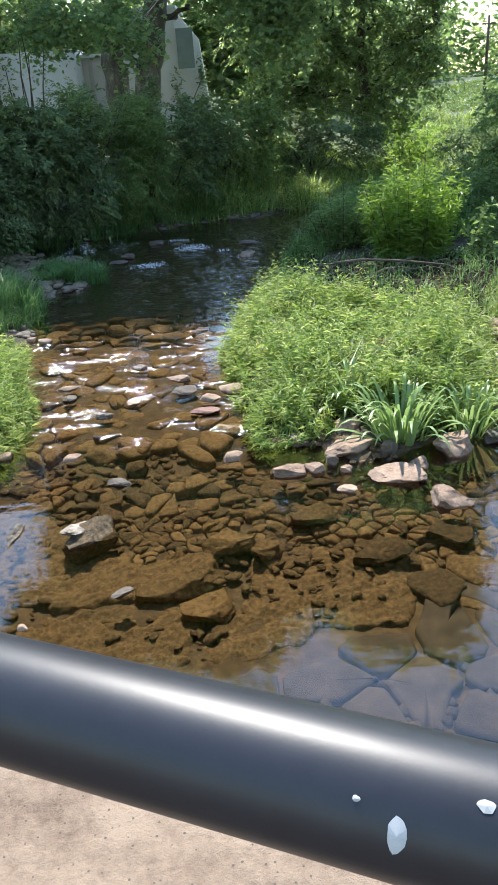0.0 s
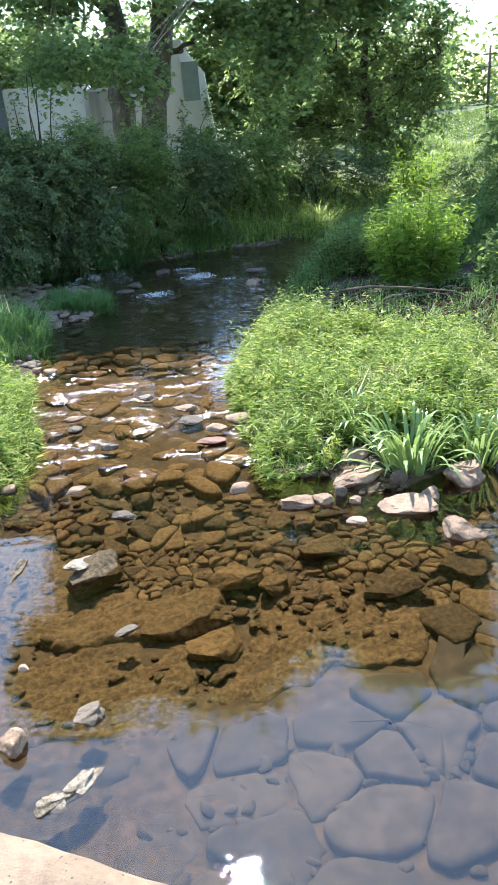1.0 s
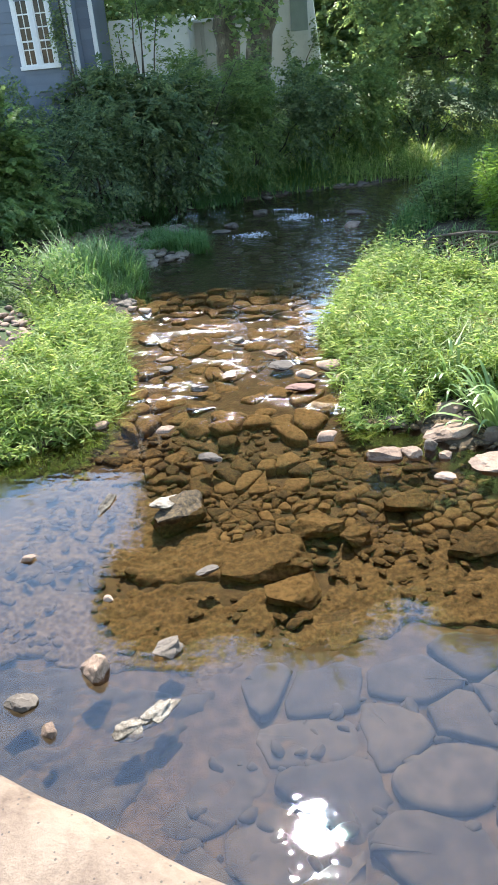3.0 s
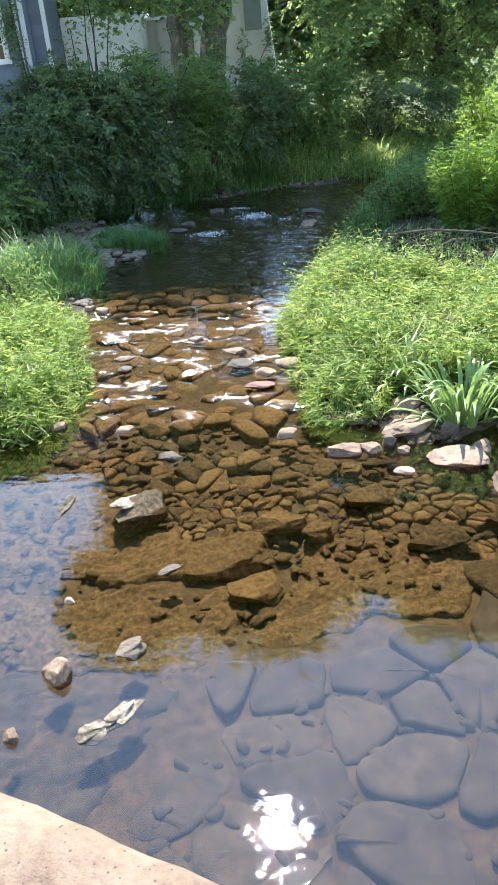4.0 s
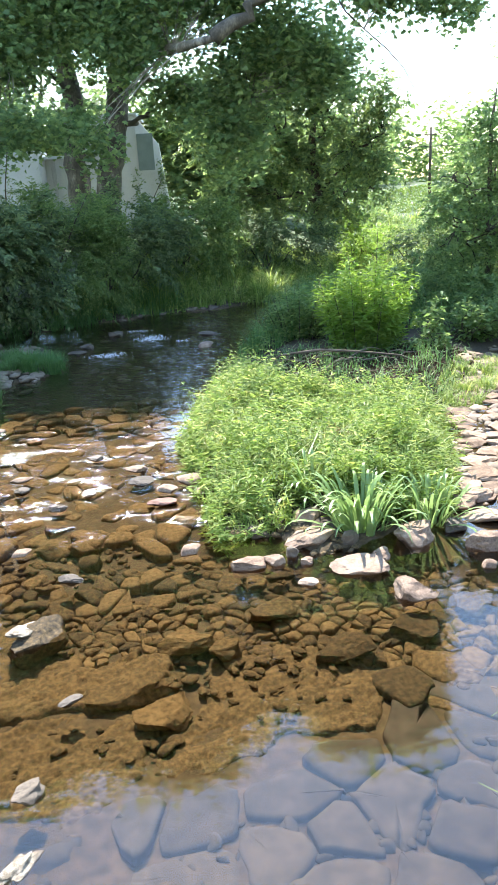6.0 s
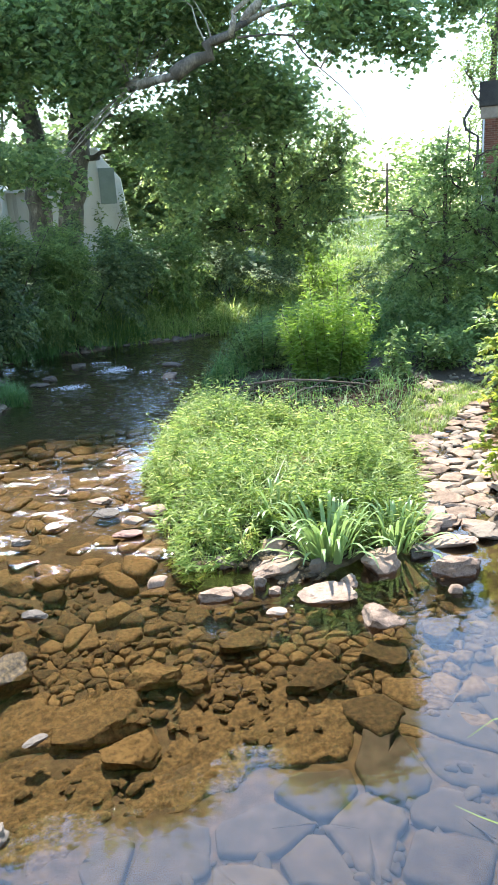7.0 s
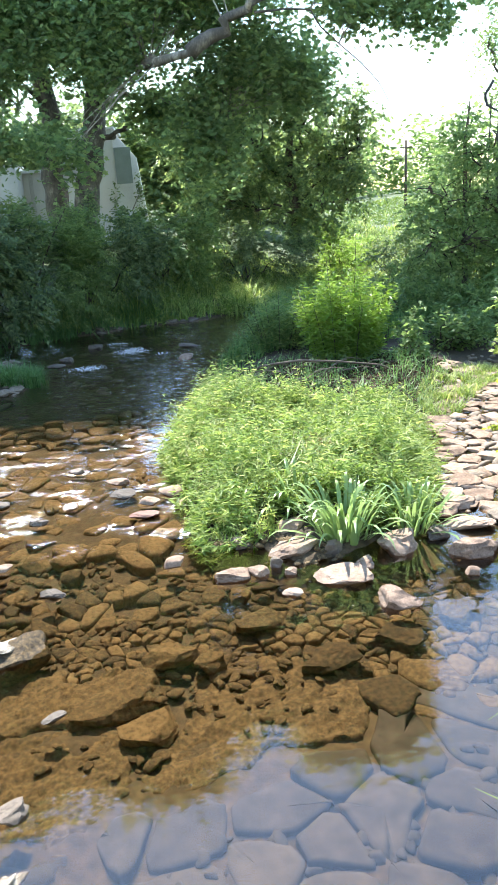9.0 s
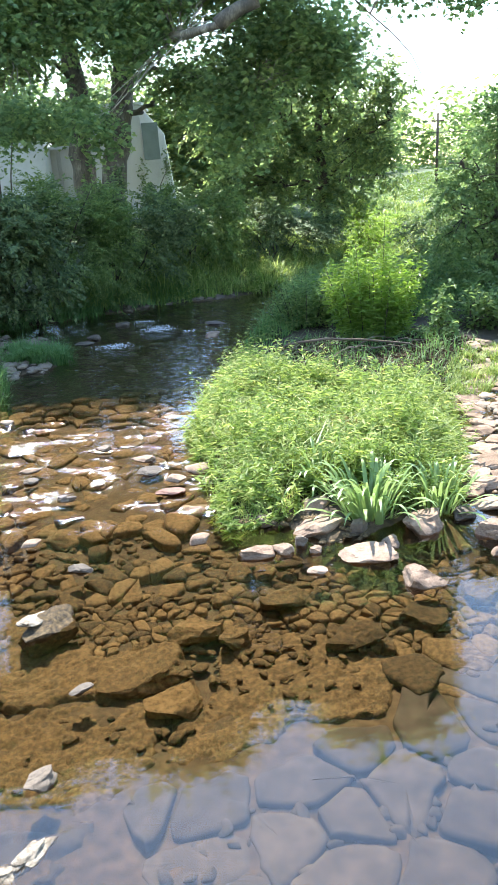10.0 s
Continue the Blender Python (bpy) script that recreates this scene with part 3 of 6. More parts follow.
for key, meshes, material in (("pale", ANGULAR, PALE), ("wet", ANGULAR, WETROCK), ("algae", ROUNDED, ALGAE), ("slab", TABLET, SLAB), ("crag", CRAG, DRIED), ("boulder", ANGULAR, ALGAE), ("red", ANGULAR[:1], REDROCK), ("palesmooth", ROUNDED, PALE), ("block", TABLET, ALGAE)):
    SETS[key] = with_material(meshes, material)

TEXTS = {"pale": "pale sun-dried sandstone rock at the water's edge", "wet": "grey damp rock lying in the shallow creek", "algae": "brown algae-covered cobble under the water",
         "slab": "large flat silty stone on the creek bed", "crag": "white rock tip just breaking the surface", "boulder": "angular brown rock standing in the pool", "red": "flat red sandstone rock in the riffle", "palesmooth": "smooth pale cobble standing out of the riffle",
         "block": "angular algae-covered block under the water"}


def stone(key, x, y, z, rx, ry, rz, turn=0.0, tip=(0, 0), seed=0, label="", group="stones in the creek"):
    me = SETS[key][seed % len(SETS[key])]
    ob = new("rock", me)
    ob.matrix_basis = pose(x, y, z, tip[0], tip[1], turn) @ Matrix.Diagonal((rx * 1.15, ry * 1.15, rz * 1.15, 1))
    return tagged(ob, label or TEXTS[key], "rock", group)


# stones that stand out of the water: kind, x, y, half length, half width, half height, turn
for k, (key, x, y, a, b, c, turn) in enumerate((
        ("pale", 0.86, 7.95, .30, .22, .15, 8), ("pale", 0.95, 8.40, .20, .17, .24, 60), ("pale", 2.12, 7.85, .33, .24, .22, -15), ("pale", 2.98, 7.52, .34, .20, .15, 5),
        ("pale", 1.30, 7.18, .33, .20, .11, -10), ("pale", 1.77, 6.60, .25, .17, .13, -22), ("pale", 0.16, 7.45, .24, .14, .10, 8), ("pale", 0.45, 7.44, .13, .10, .08, -20),
        ("pale", 0.75, 6.98, .11, .07, .06, 0), ("palesmooth", -0.51, 7.87, .15, .10, .07, 5), ("pale", 1.63, 7.44, .17, .10, .10, 25), ("wet", 1.36, 7.85, .17, .13, .14, 50),
        ("wet", 1.13, 7.92, .10, .10, .13, 10), ("wet", 0.66, 7.62, .10, .08, .09, 70), ("pale", 0.80, 7.42, .08, .07, .07, 0), ("palesmooth", 2.72, 7.04, .10, .07, .06, 0),
        ("wet", 2.62, 8.00, .17, .13, .13, 35), ("pale", 3.10, 8.19, .29, .20, .09, -8), ("wet", 3.60, 8.40, .32, .22, .11, 20), ("pale", 3.26, 8.84, .28, .20, .10, 12),
        ("pale", 3.44, 9.50, .30, .22, .09, 0), ("wet", 0.30, 8.18, .16, .11, .09, 0), ("wet", 3.62, 7.60, .25, .18, .12, 40),
        ("pale", -2.06, 4.07, .11, .13, .12, 10), ("wet", -2.54, 3.77, .12, .08, .08, 0), ("pale", -2.22, 3.52, .05, .06, .07, 0), ("wet", -1.58, 4.38, .16, .10, .09, 12),
        ("palesmooth", -2.52, 8.12, .14, .08, .05, 0), ("pale", -1.98, 9.82, .11, .09, .07, 0), ("red", -0.93, 9.37, .20, .12, .08, -10), ("palesmooth", -0.54, 10.13, .22, .17, .10, 10),
        ("pale", -1.37, 10.65, .19, .12, .07, 0), ("wet", -1.28, 10.19, .18, .15, .09, 0), ("palesmooth", -0.88, 9.80, .17, .10, .07, -15), ("palesmooth", -3.10, 10.56, .18, .09, .06, 0),
        ("wet", -2.31, 9.39, .14, .10, .07, 0), ("palesmooth", -3.42, 8.30, .18, .10, .06, 10), ("wet", -0.48, 10.69, .16, .10, .07, 0), ("palesmooth", -0.33, 9.63, .16, .10, .07, 0),
        ("wet", -2.07, 11.27, .13, .09, .06, 0), ("wet", -2.98, 10.12, .10, .12, .09, 0), ("wet", -1.80, 7.40, .13, .09, .06, 0), ("palesmooth", -4.07, 13.10, .15, .10, .07, 0),
        ("palesmooth", -4.40, 13.25, .14, .10, .07, 0), ("palesmooth", -0.39, 13.50, .22, .13, .09, 0), ("palesmooth", -0.36, 19.70, .25, .20, .10, 0), ("wet", -3.04, 22.2, .24, .2, .16, 0),
        ("wet", -3.60, 20.4, .20, .16, .12, 0), ("wet", -3.80, 19.8, .24, .16, .10, 0), ("wet", -0.25, 21.4, .28, .2, .08, 0), ("palesmooth", -2.24, 4.93, .05, .04, .03, 0),
        ("palesmooth", -3.20, 5.47, .08, .05, .04, 0), ("wet", -1.46, 5.33, .11, .05, .04, 25))):
    stone(key, x, y, c * 0.2 if y > 6.9 else c * 0.15, a, b, c * (0.72 if y > 8.1 and x < 0.1 else 0.9), turn, ((k * 37) % 17 - 8, (k * 53) % 17 - 8), k)
stone("boulder", -1.95, 6.36, -0.04, .34, .22, .18, 40, (8, -6), 6, "brown rock with a white dried tip in the pool")
stone("crag", -2.06, 6.35, 0.075, .09, .17, .025, 150, (12, -10), 2, "white dried cap of a rock in the pool")
stone("crag", -2.74, 6.42, 0.0, .055, .17, .05, -8, (0, 0), 2, "thin white rock tip above the water")
stone("crag", -1.66, 3.60, -0.005, .11, .09, .035, 40, (0, 0), 1, "white rock tip just breaking the surface")
stone("crag", -1.50, 3.76, -0.005, .07, .17, .035, -30, (0, 0), 4, "white rock tip just breaking the surface")


def under(x, y, z):
    """A place that shows at (x, y) on the water's surface, moved down its line of sight."""
    s = 1 - z / 3.97
    return -0.04 + (x + 0.04) * s, 0.2 + (y - 0.2) * s, z


# a few blocks that rise from the bed of the pool
for k, (key, x, y, a, b, c, turn, z) in enumerate((
        ("block", -0.63, 5.10, .30, .24, .17, -5, -.20), ("boulder", -0.50, 6.02, .26, .16, .14, 15, -.14), ("boulder", -0.14, 5.92, .22, .12, .12, -5, -.14), ("block", -1.0, 5.42, .52, .17, .13, 20, -.19),
        ("algae", -2.15, 8.18, .22, .19, .10, 0, -.13), ("algae", -1.75, 8.14, .22, .18, .10, 0, -.13), ("algae", -1.63, 7.77, .16, .15, .10, 0, -.14), ("algae", -0.63, 8.67, .28, .22, .11, 0, -.10),
        ("block", 0.38, 6.52, .33, .2, .12, 10, -.16), ("block", 1.6, 6.0, .3, .22, .12, 0, -.18), ("block", 0.95, 5.75, .34, .18, .12, 8, -.18), ("block", 2.3, 6.35, .3, .2, .12, 0, -.18))):
    stone(key, *under(x, y, z), a, b, c, turn, ((k * 7) % 5 - 2, (k * 11) % 5 - 2), k, group="stones on the creek bed")


def fitted(poly, spacing, gen, gap=0.05, jitter=0.62, stretch=(1.25, 0.85), merge=0.0):
    """Outlines of stones that lie close together, with narrow joints: the cells round scattered points."""
    poly = np.asarray(poly, float)
    sx, sy = spacing * stretch[0], spacing * stretch[1]
    sites = []
    for j, y in enumerate(np.arange(poly[:, 1].min(), poly[:, 1].max(), sy)):
        for x in np.arange(poly[:, 0].min() + (j % 2) * sx / 2, poly[:, 0].max(), sx):
            sites.append((x + gen.uniform(-jitter, jitter) * sx, y + gen.uniform(-jitter, jitter) * sy))
    sites = np.array(sites)
    if merge:
        sites = sites[gen.random(len(sites)) > merge]
    out = []
    for k in np.nonzero(inside(poly, sites[:, 0], sites[:, 1]))[0]:
        c = sites[k]
        d = np.hypot(*(sites - c).T)
        cell = [c + np.array(q) * spacing for q in ((-1.7, -1.3), (1.7, -1.3), (1.7, 1.3), (-1.7, 1.3))]
        for m in np.nonzero((d > 1e-6) & (d < 3.6 * spacing))[0]:
            n, mid = (sites[m] - c) / d[m], (sites[m] + c) / 2 - (sites[m] - c) / d[m] * gap * spacing * gen.uniform(0.1, 2.2)
            cut = []
            for p, q in zip(cell, cell[1:] + cell[:1]):
                a, b = (p - mid) @ n, (q - mid) @ n
                if a <= 0:
                    cut.append(p)
                if a * b < 0:
                    cut.append(p + (q - p) * a / (a - b))
            cell = cut
            if len(cell) < 3:
                break
        if len(cell) >= 3:
            for _ in range(2):
                cell = [w + gen.normal(0, 0.022, 2) * spacing for p, q in zip(cell, cell[1:] + cell[:1]) for w in (p * 0.84 + q * 0.16, p * 0.16 + q * 0.84)]
            out.append((c, np.array(cell)))
    return out


def slab_arrays(c, cell, top, thick, dome, gen):
    """A stone with that outline: worn upper edge, uneven top, sides going down."""
    n, ph = len(cell), gen.uniform(0, 50)
    rel = cell - cell.mean(0)
    tilt = gen.normal(0, 0.05, 2)
    fr = min(7.0, 0.9 / np.abs(rel).max())             # broad stones are smoother
    vs = []
    inner, outer = (0.70, 0.90) if fr > 4 else (0.82, 0.96)
    for r, z in ((0.35, dome), (inner, dome * 0.72), (outer, dome * 0.3), (1.0, -0.35 * dome - 0.012), (1.0, -thick)):
        q = rel * r
        bump = np.array([noise.noise(Vector((x * fr + ph, y * fr, 0))) + 0.6 * noise.noise(Vector((x * fr * 2.7 + ph, y * fr * 2.7, 5))) for x, y in q]) * dome * (0.9 if fr > 6 else 0.5)
        vs.append(np.column_stack([q, z + (bump + q @ tilt if z > -thick else np.zeros(n))]))
    v = np.concatenate([[[0, 0, dome]], *vs])
    f = [(0, 1 + j, 1 + (j + 1) % n) for j in range(n)]
    for ring in range(4):
        a, b = 1 + ring * n, 1 + (ring + 1) * n
        for j in range(n):
            j2 = (j + 1) % n
            f += [(a + j, b + j, b + j2), (a + j, b + j2, a + j2)]
    return v + (*cell.mean(0), top), f


def paving(poly, spacing, gen, material, top, thick, dome, label, joined="", gap=0.05, group="stones on the creek bed", category="rock", name="rock", skip=0.0, merge=0.0, jitter=0.62):
    vs, fs, at = [], [], 0
    for c, cell in fitted(poly, spacing, gen, gap, jitter, merge=merge):
        if gen.random() < skip:
            continue
        v, f = slab_arrays(c, cell, gen.uniform(*top), thick, dome * gen.uniform(0.6, 1.4), gen)
        if joined:
            vs.append(v), fs.append(np.array(f) + at)
            at += len(v)
        else:
            o = v.mean(0)
            ob = new(name, mesh_of(name, v - o, f, material(*c) if callable(material) else material, True))
            ob.location = o
            tagged(ob, label, category, group)
    if joined:
        tagged(new(joined, mesh_of(joined, np.concatenate(vs), np.concatenate(fs), material, True)), label, category, kind="stuff")


def ledge(label, poly, top, slope, gen, step=0.03, relief=0.036, crack=0.0, grain=25, material=ALGAE):
    """A broad layer of bedrock: an uneven silted top with worn, broken edges and fissures along its grain."""
    poly = np.asarray(poly, float)
    lo, hi = poly.min(0) - 0.15, poly.max(0) + 0.15
    x, y = np.meshgrid(np.arange(lo[0], hi[0], step), np.arange(lo[1], hi[1], step))
    mid = poly.mean(0)
    d = edge_distance(poly, x, y) + 0.05 * wobble(x, y, 0.18, 61) + 0.03 * wobble(x, y, 0.07, 62)
    u = x * math.cos(radians(grain)) + y * math.sin(radians(grain))
    w = -x * math.sin(radians(grain)) + y * math.cos(radians(grain))
    rough_top = np.array([noise.noise(Vector((a * 2.2, b * 6.0, 3.0))) + 0.8 * noise.noise(Vector((a * 9, b * 15, 7.0))) + 0.7 * noise.noise(Vector((a * 19, b * 27, 1.0)))
                          for a, b in zip(u.ravel(), w.ravel())]).reshape(x.shape)
    fissure = np.clip(1 - np.abs(np.sin(w * 5.2 + 0.5 * wobble(u, w, 0.8, 63))) / 0.10, 0, 1) * np.clip(wobble(u, w, 0.7, 64) + 0.1, 0, 1)
    z = top + (x - mid[0]) * slope[0] + (y - mid[1]) * slope[1] + relief * rough_top - crack * fissure
    z = z - 0.24 * np.clip((0.03 - d) / 0.07, 0, 1)
    idx = np.arange(x.size).reshape(x.shape)
    q = np.stack([idx[:-1, :-1], idx[:-1, 1:], idx[1:, 1:], idx[1:, :-1]], -1).reshape(-1, 4)
    q = q[(d.ravel()[q] > -0.06).any(1)]
    used, q = np.unique(q, return_inverse=True)
    v = np.stack([x, y, z], -1).reshape(-1, 3)[used]
    o = v.mean(0)
    ob = new("rock_ledge", mesh_of("rock_ledge", v - o, q.reshape(-1, 4), material, True))
    ob.location = o
    return tagged(ob, label, "rock", "rock ledges of the pool")


gen = np.random.default_rng(21)
ledge("broad fissured rock ledge covered with brown silt", [(-4.6, 4.5), (-2.4, 4.4), (-1.15, 4.25), (-0.82, 4.65), (-0.74, 5.15), (-0.84, 5.42), (-1.05, 5.50), (-1.94, 5.42), (-2.4, 5.25), (-4.6, 5.7)], -0.225, (0.0, 0.0), gen, crack=0.03)
ledge("dark silted rock shelf near the bridge", [(-4.8, 2.2), (-1.7, 2.8), (-1.25, 4.15), (-2.4, 4.32), (-4.8, 4.42)], -0.235, (0.0, 0.0), gen, crack=0.03, material=SLAB)
ledge("raised brown rock ledge with a broken dark lip", [(-4.4, 5.85), (-2.9, 5.70), (-1.94, 5.44), (-1.02, 5.54), (-0.67, 5.86), (-0.70, 6.10), (-1.0, 6.2), (-1.35, 6.1), (-2.05, 6.36), (-2.4, 7.0), (-2.9, 7.5), (-4.3, 7.5)], -0.205, (0.05, 0.0), gen, crack=0.035)
ledge("smooth silted rock shelf under the water", [(-0.33, 6.19), (0.2, 6.35), (0.9, 6.2), (1.3, 5.6), (1.0, 5.05), (0.28, 5.0), (-0.2, 4.75), (-0.5, 4.5), (-0.75, 4.7), (-0.7, 5.2), (-0.32, 5.7)], -0.245, (0.0, 0.0), gen, relief=0.034)
paving([(-1.55, 2.0), (3.4, 1.8), (3.5, 5.4), (2.3, 5.2), (1.5, 4.9), (0.4, 4.95), (-0.4, 4.5), (-1.0, 4.2)], 0.50, gen, SLAB, (-0.27, -0.20), 0.20, 0.016, "large flat silty stone on the creek bed", gap=0.035, merge=0.2, jitter=0.42)
paving([(1.1, 5.0), (2.3, 5.2), (3.5, 5.4), (3.2, 6.4), (2.0, 5.8), (1.2, 5.7)], 0.34, gen, ALGAE, (-0.27, -0.21), 0.20, 0.025, "flat algae-covered stone under the water", gap=0.02, merge=0.15)
paving([(-2.1, 6.4), (-1.35, 6.12), (-0.7, 6.15), (-0.3, 6.2), (0.2, 6.37), (0.9, 6.22), (1.3, 5.7), (2.0, 5.8), (3.0, 6.4), (2.6, 7.7), (0.7, 7.9), (0.3, 7.2), (-2.4, 7.2)], 0.128, gen, ALGAE, (-0.265, -0.22), 0.10, 0.017, "brown algae-covered cobble under the water", gap=0.03, group="cobbles on the creek bed", category="cobble", name="cobble", skip=0.1, merge=0.2)
paving([(-3.1, 7.2), (0.3, 7.2), (0.7, 7.9), (0.6, 8.2), (-0.3, 8.5), (-3.2, 8.5)], 0.21, gen, ALGAE, (-0.25, -0.18), 0.12, 0.022, "broad brown algae-covered cobble under the water", gap=0.03, group="cobbles on the creek bed", category="cobble", name="cobble", skip=0.1, merge=0.15)
paving([(-3.9, 8.4), (-0.3, 8.4), (-0.5, 12.6), (0.1, 15.2), (-4.9, 14.6), (-4.3, 11.6)], 0.30, gen, ALGAE, (-0.15, -0.06), 0.12, 0.03, "brown wet cobbles filling the riffle", "riffle_stones", 0.03, category="stones", skip=0.15, merge=0.1)


def heap(name, label, material, xy, sizes, lift, gen, flat=0.55, subdiv=2, category="stones", level=None):
    """Many stones joined into one."""
    protos = []
    for k in range(6):
        me = rock_mesh("proto", 80 + k, subdiv, 7, 0.06)
        v = np.zeros(len(me.vertices) * 3, np.float32)
        me.vertices.foreach_get("co", v)
        f = np.zeros(len(me.polygons) * 3, np.int32)
        me.polygons.foreach_get("vertices", f)
        protos.append((v.reshape(-1, 3), f.reshape(-1, 3)))
        bpy.data.meshes.remove(me)
    vs, fs, at = [], [], 0
    z = ground_height(xy[:, 0], xy[:, 1]) if level is None else np.full(len(xy), level)
    for k, (x, y) in enumerate(xy):
        v, f = protos[k % 6]
        a, s = gen.uniform(0, 6.283), sizes[k]
        c, sn = math.cos(a), math.sin(a)
        w = v * np.array([s * 1.25, s * gen.uniform(0.75, 1.05), s * flat])
        tx, ty = gen.normal(0, 0.12, 2)
        w = np.stack([w[:, 0] * c - w[:, 1] * sn, w[:, 0] * sn + w[:, 1] * c, w[:, 2] + w[:, 0] * tx + w[:, 1] * ty], 1) + (x, y, z[k] + lift * s)
        vs.append(w), fs.append(f + at)
        at += len(v)
    me = mesh_of(name, np.concatenate(vs), np.concatenate(fs), material, True)
    return tagged(new(name, me), label, category, kind="stuff")


gen = np.random.default_rng(22)
xy = scatter([(-1.4, 1.8), (3.2, 1.8), (3.4, 5.2), (1.5, 4.7), (-0.4, 4.2), (-1.1, 3.6)], 420, gen)
heap("joint_stones", "small grey stones in the joints between flat slabs", SLAB, xy, gen.uniform(0.02, 0.075, len(xy)), 0.3, gen)
xy = scatter([(-2.2, 6.4), (-0.2, 6.2), (1.2, 5.4), (3.2, 5.3), (3.4, 7.2), (0, 8.4), (-3.4, 8.4), (-4.0, 7.4)], 1100, gen)
heap("bed_stones", "small brown stones in the joints of the pool bed", ALGAE, xy, gen.uniform(0.025, 0.07, len(xy)), 0.25, gen)
xy = clumped([(-3.4, 4.4), (-1.2, 4.5), (-0.5, 5.0), (1.2, 5.3), (1.2, 6.2), (-0.6, 6.2), (-3.6, 7.0)], 300, gen, 0.5, 0.0)
heap("ledge_stones", "flat brown stones half sunk in the silt of the ledges", ALGAE, xy, gen.uniform(0.025, 0.085, len(xy)) * gen.uniform(0.5, 1.2, len(xy)), 0.0, gen, 0.4, 2, "stones", -0.215)
xy = scatter([(-4.9, 14.6), (0.1, 15.0), (1.3, 20.6), (1.9, 25.0), (-2.6, 25.0), (-4.6, 23.6), (-6.8, 21.8), (-7.8, 19.6)], 130, gen)
heap("far_stones", "dark stones in the shaded water", WETROCK, xy, gen.uniform(0.08, 0.22, len(xy)), -0.2, gen)
xy = scatter([(-8.3, 19.4), (-6.6, 16.4), (-5.0, 16.2), (-4.2, 17.0), (-4.3, 19.2), (-5.4, 21.4), (-7.0, 22.0)], 420, gen)
bar = heap("gravel_bar", "flat grey stones of a shaded gravel bar", WETROCK, xy, gen.uniform(0.07, 0.19, len(xy)), 0.15, gen, 0.4)
xy = np.concatenate([scatter([(-3.2, 24.6), (0.2, 25.6), (2.4, 25.6), (2.2, 26.4), (-0.2, 26.6), (-3.4, 25.6)], 90, gen), scatter([(-5.2, 14.0), (-4.3, 13.0), (-4.5, 15.2), (-6, 16.4)], 50, gen)])
heap("shore_stones", "grey stones along the shaded shore", WETROCK, xy, gen.uniform(0.06, 0.17, len(xy)), 0.1, gen)

# sparkle on the far water, modelled as clusters of tiny white lumps
xy = np.concatenate([gen.normal((cx, cy), (sx, sy), (k, 2)) for cx, cy, sx, sy, k in ((-1.9, 21.3, 0.22, 0.22, 260), (-2.9, 19.3, 0.24, 0.16, 200), (-1.0, 20.6, 0.12, 0.08, 24), (-2.4, 22.6, 0.2, 0.1, 40))])
heap("white_water", "white sparkle on the far water, put in as small white lumps", SPARKLE, xy, gen.uniform(0.008, 0.03, len(xy)), 0.0, gen, 0.35, 1, "foam", 0.004)

# the stepping stones of the nearly dry side channel
FLAT = with_material([rock_mesh("stone", 100 + k, 3, 11, 0.10, flat=True, sharp=28) for k in range(6)], PALE)
gen = np.random.default_rng(23)
placed = []
for _ in range(2600):
    y = gen.uniform(8.6, 16.0)
    x = 3.35 + (y - 8.6) * 0.345 + gen.uniform(-0.55, 0.85)
    s = gen.uniform(0.15, 0.27)
    if all((x - a) ** 2 + (y - b) ** 2 > (0.86 * (s + c)) ** 2 for a, b, c in placed):
        placed.append((x, y, s))
for k, (x, y, s) in enumerate(placed):
    ob = new("rock", FLAT[k % 6])
    ob.matrix_basis = pose(x, y, on_ground(x, y) + 0.03, gen.uniform(-6, 6), gen.uniform(-6, 6), gen.uniform(-25, 25)) @ Matrix.Diagonal((s * 1.4, s * 1.12, s * 0.38, 1))
    tagged(ob, "flat pale sandstone slab in the dry side channel", "rock", "flat stones of the side channel")
xy = scatter([(3.0, 8.4), (4.0, 8.4), (6.8, 15.6), (9.0, 17.5), (7.5, 18), (5.0, 15.4)], 260, gen)
heap("channel_gravel", "grey gravel between the flat stones", WETROCK, xy, gen.uniform(0.04, 0.11, len(xy)), 0.3, gen)
xy = scatter([(-5.6, 9.2), (-4.4, 8.8), (-4.5, 11.4), (-6.4, 12.4)], 120, gen)
heap("bar_gravel", "dry pinkish gravel on the left bank", PALE, xy, gen.uniform(0.04, 0.12, len(xy)), 0.3, gen)


# ---- grass and herbs ----
def grass_patch(name, label, poly, n, height, width, material, gen, lean=0.35, curl=0.5, edge=0.5, category="grass"):
    xy = clumped(poly, n, gen)
    d = edge_distance(poly, xy[:, 0], xy[:, 1])
    h = gen.uniform(height[0], height[1], n) * (0.6 + 0.4 * np.clip(d / edge, 0, 1)) * np.clip(1 + 0.25 * wobble(xy[:, 0], xy[:, 1], 0.35, 9) + 0.3 * wobble(xy[:, 0], xy[:, 1], 0.9, 19) + gen.normal(0, 0.15, n), 0.35, 2.2)
    z = ground_height(xy[:, 0], xy[:, 1]) - 0.02
    v, f = blades(np.stack([xy[:, 0], xy[:, 1], z], 1), h, gen.uniform(width[0], width[1], n), gen, lean, curl)
    return tagged(new(name, mesh_of(name, v, f, material)), label, category, kind="stuff")


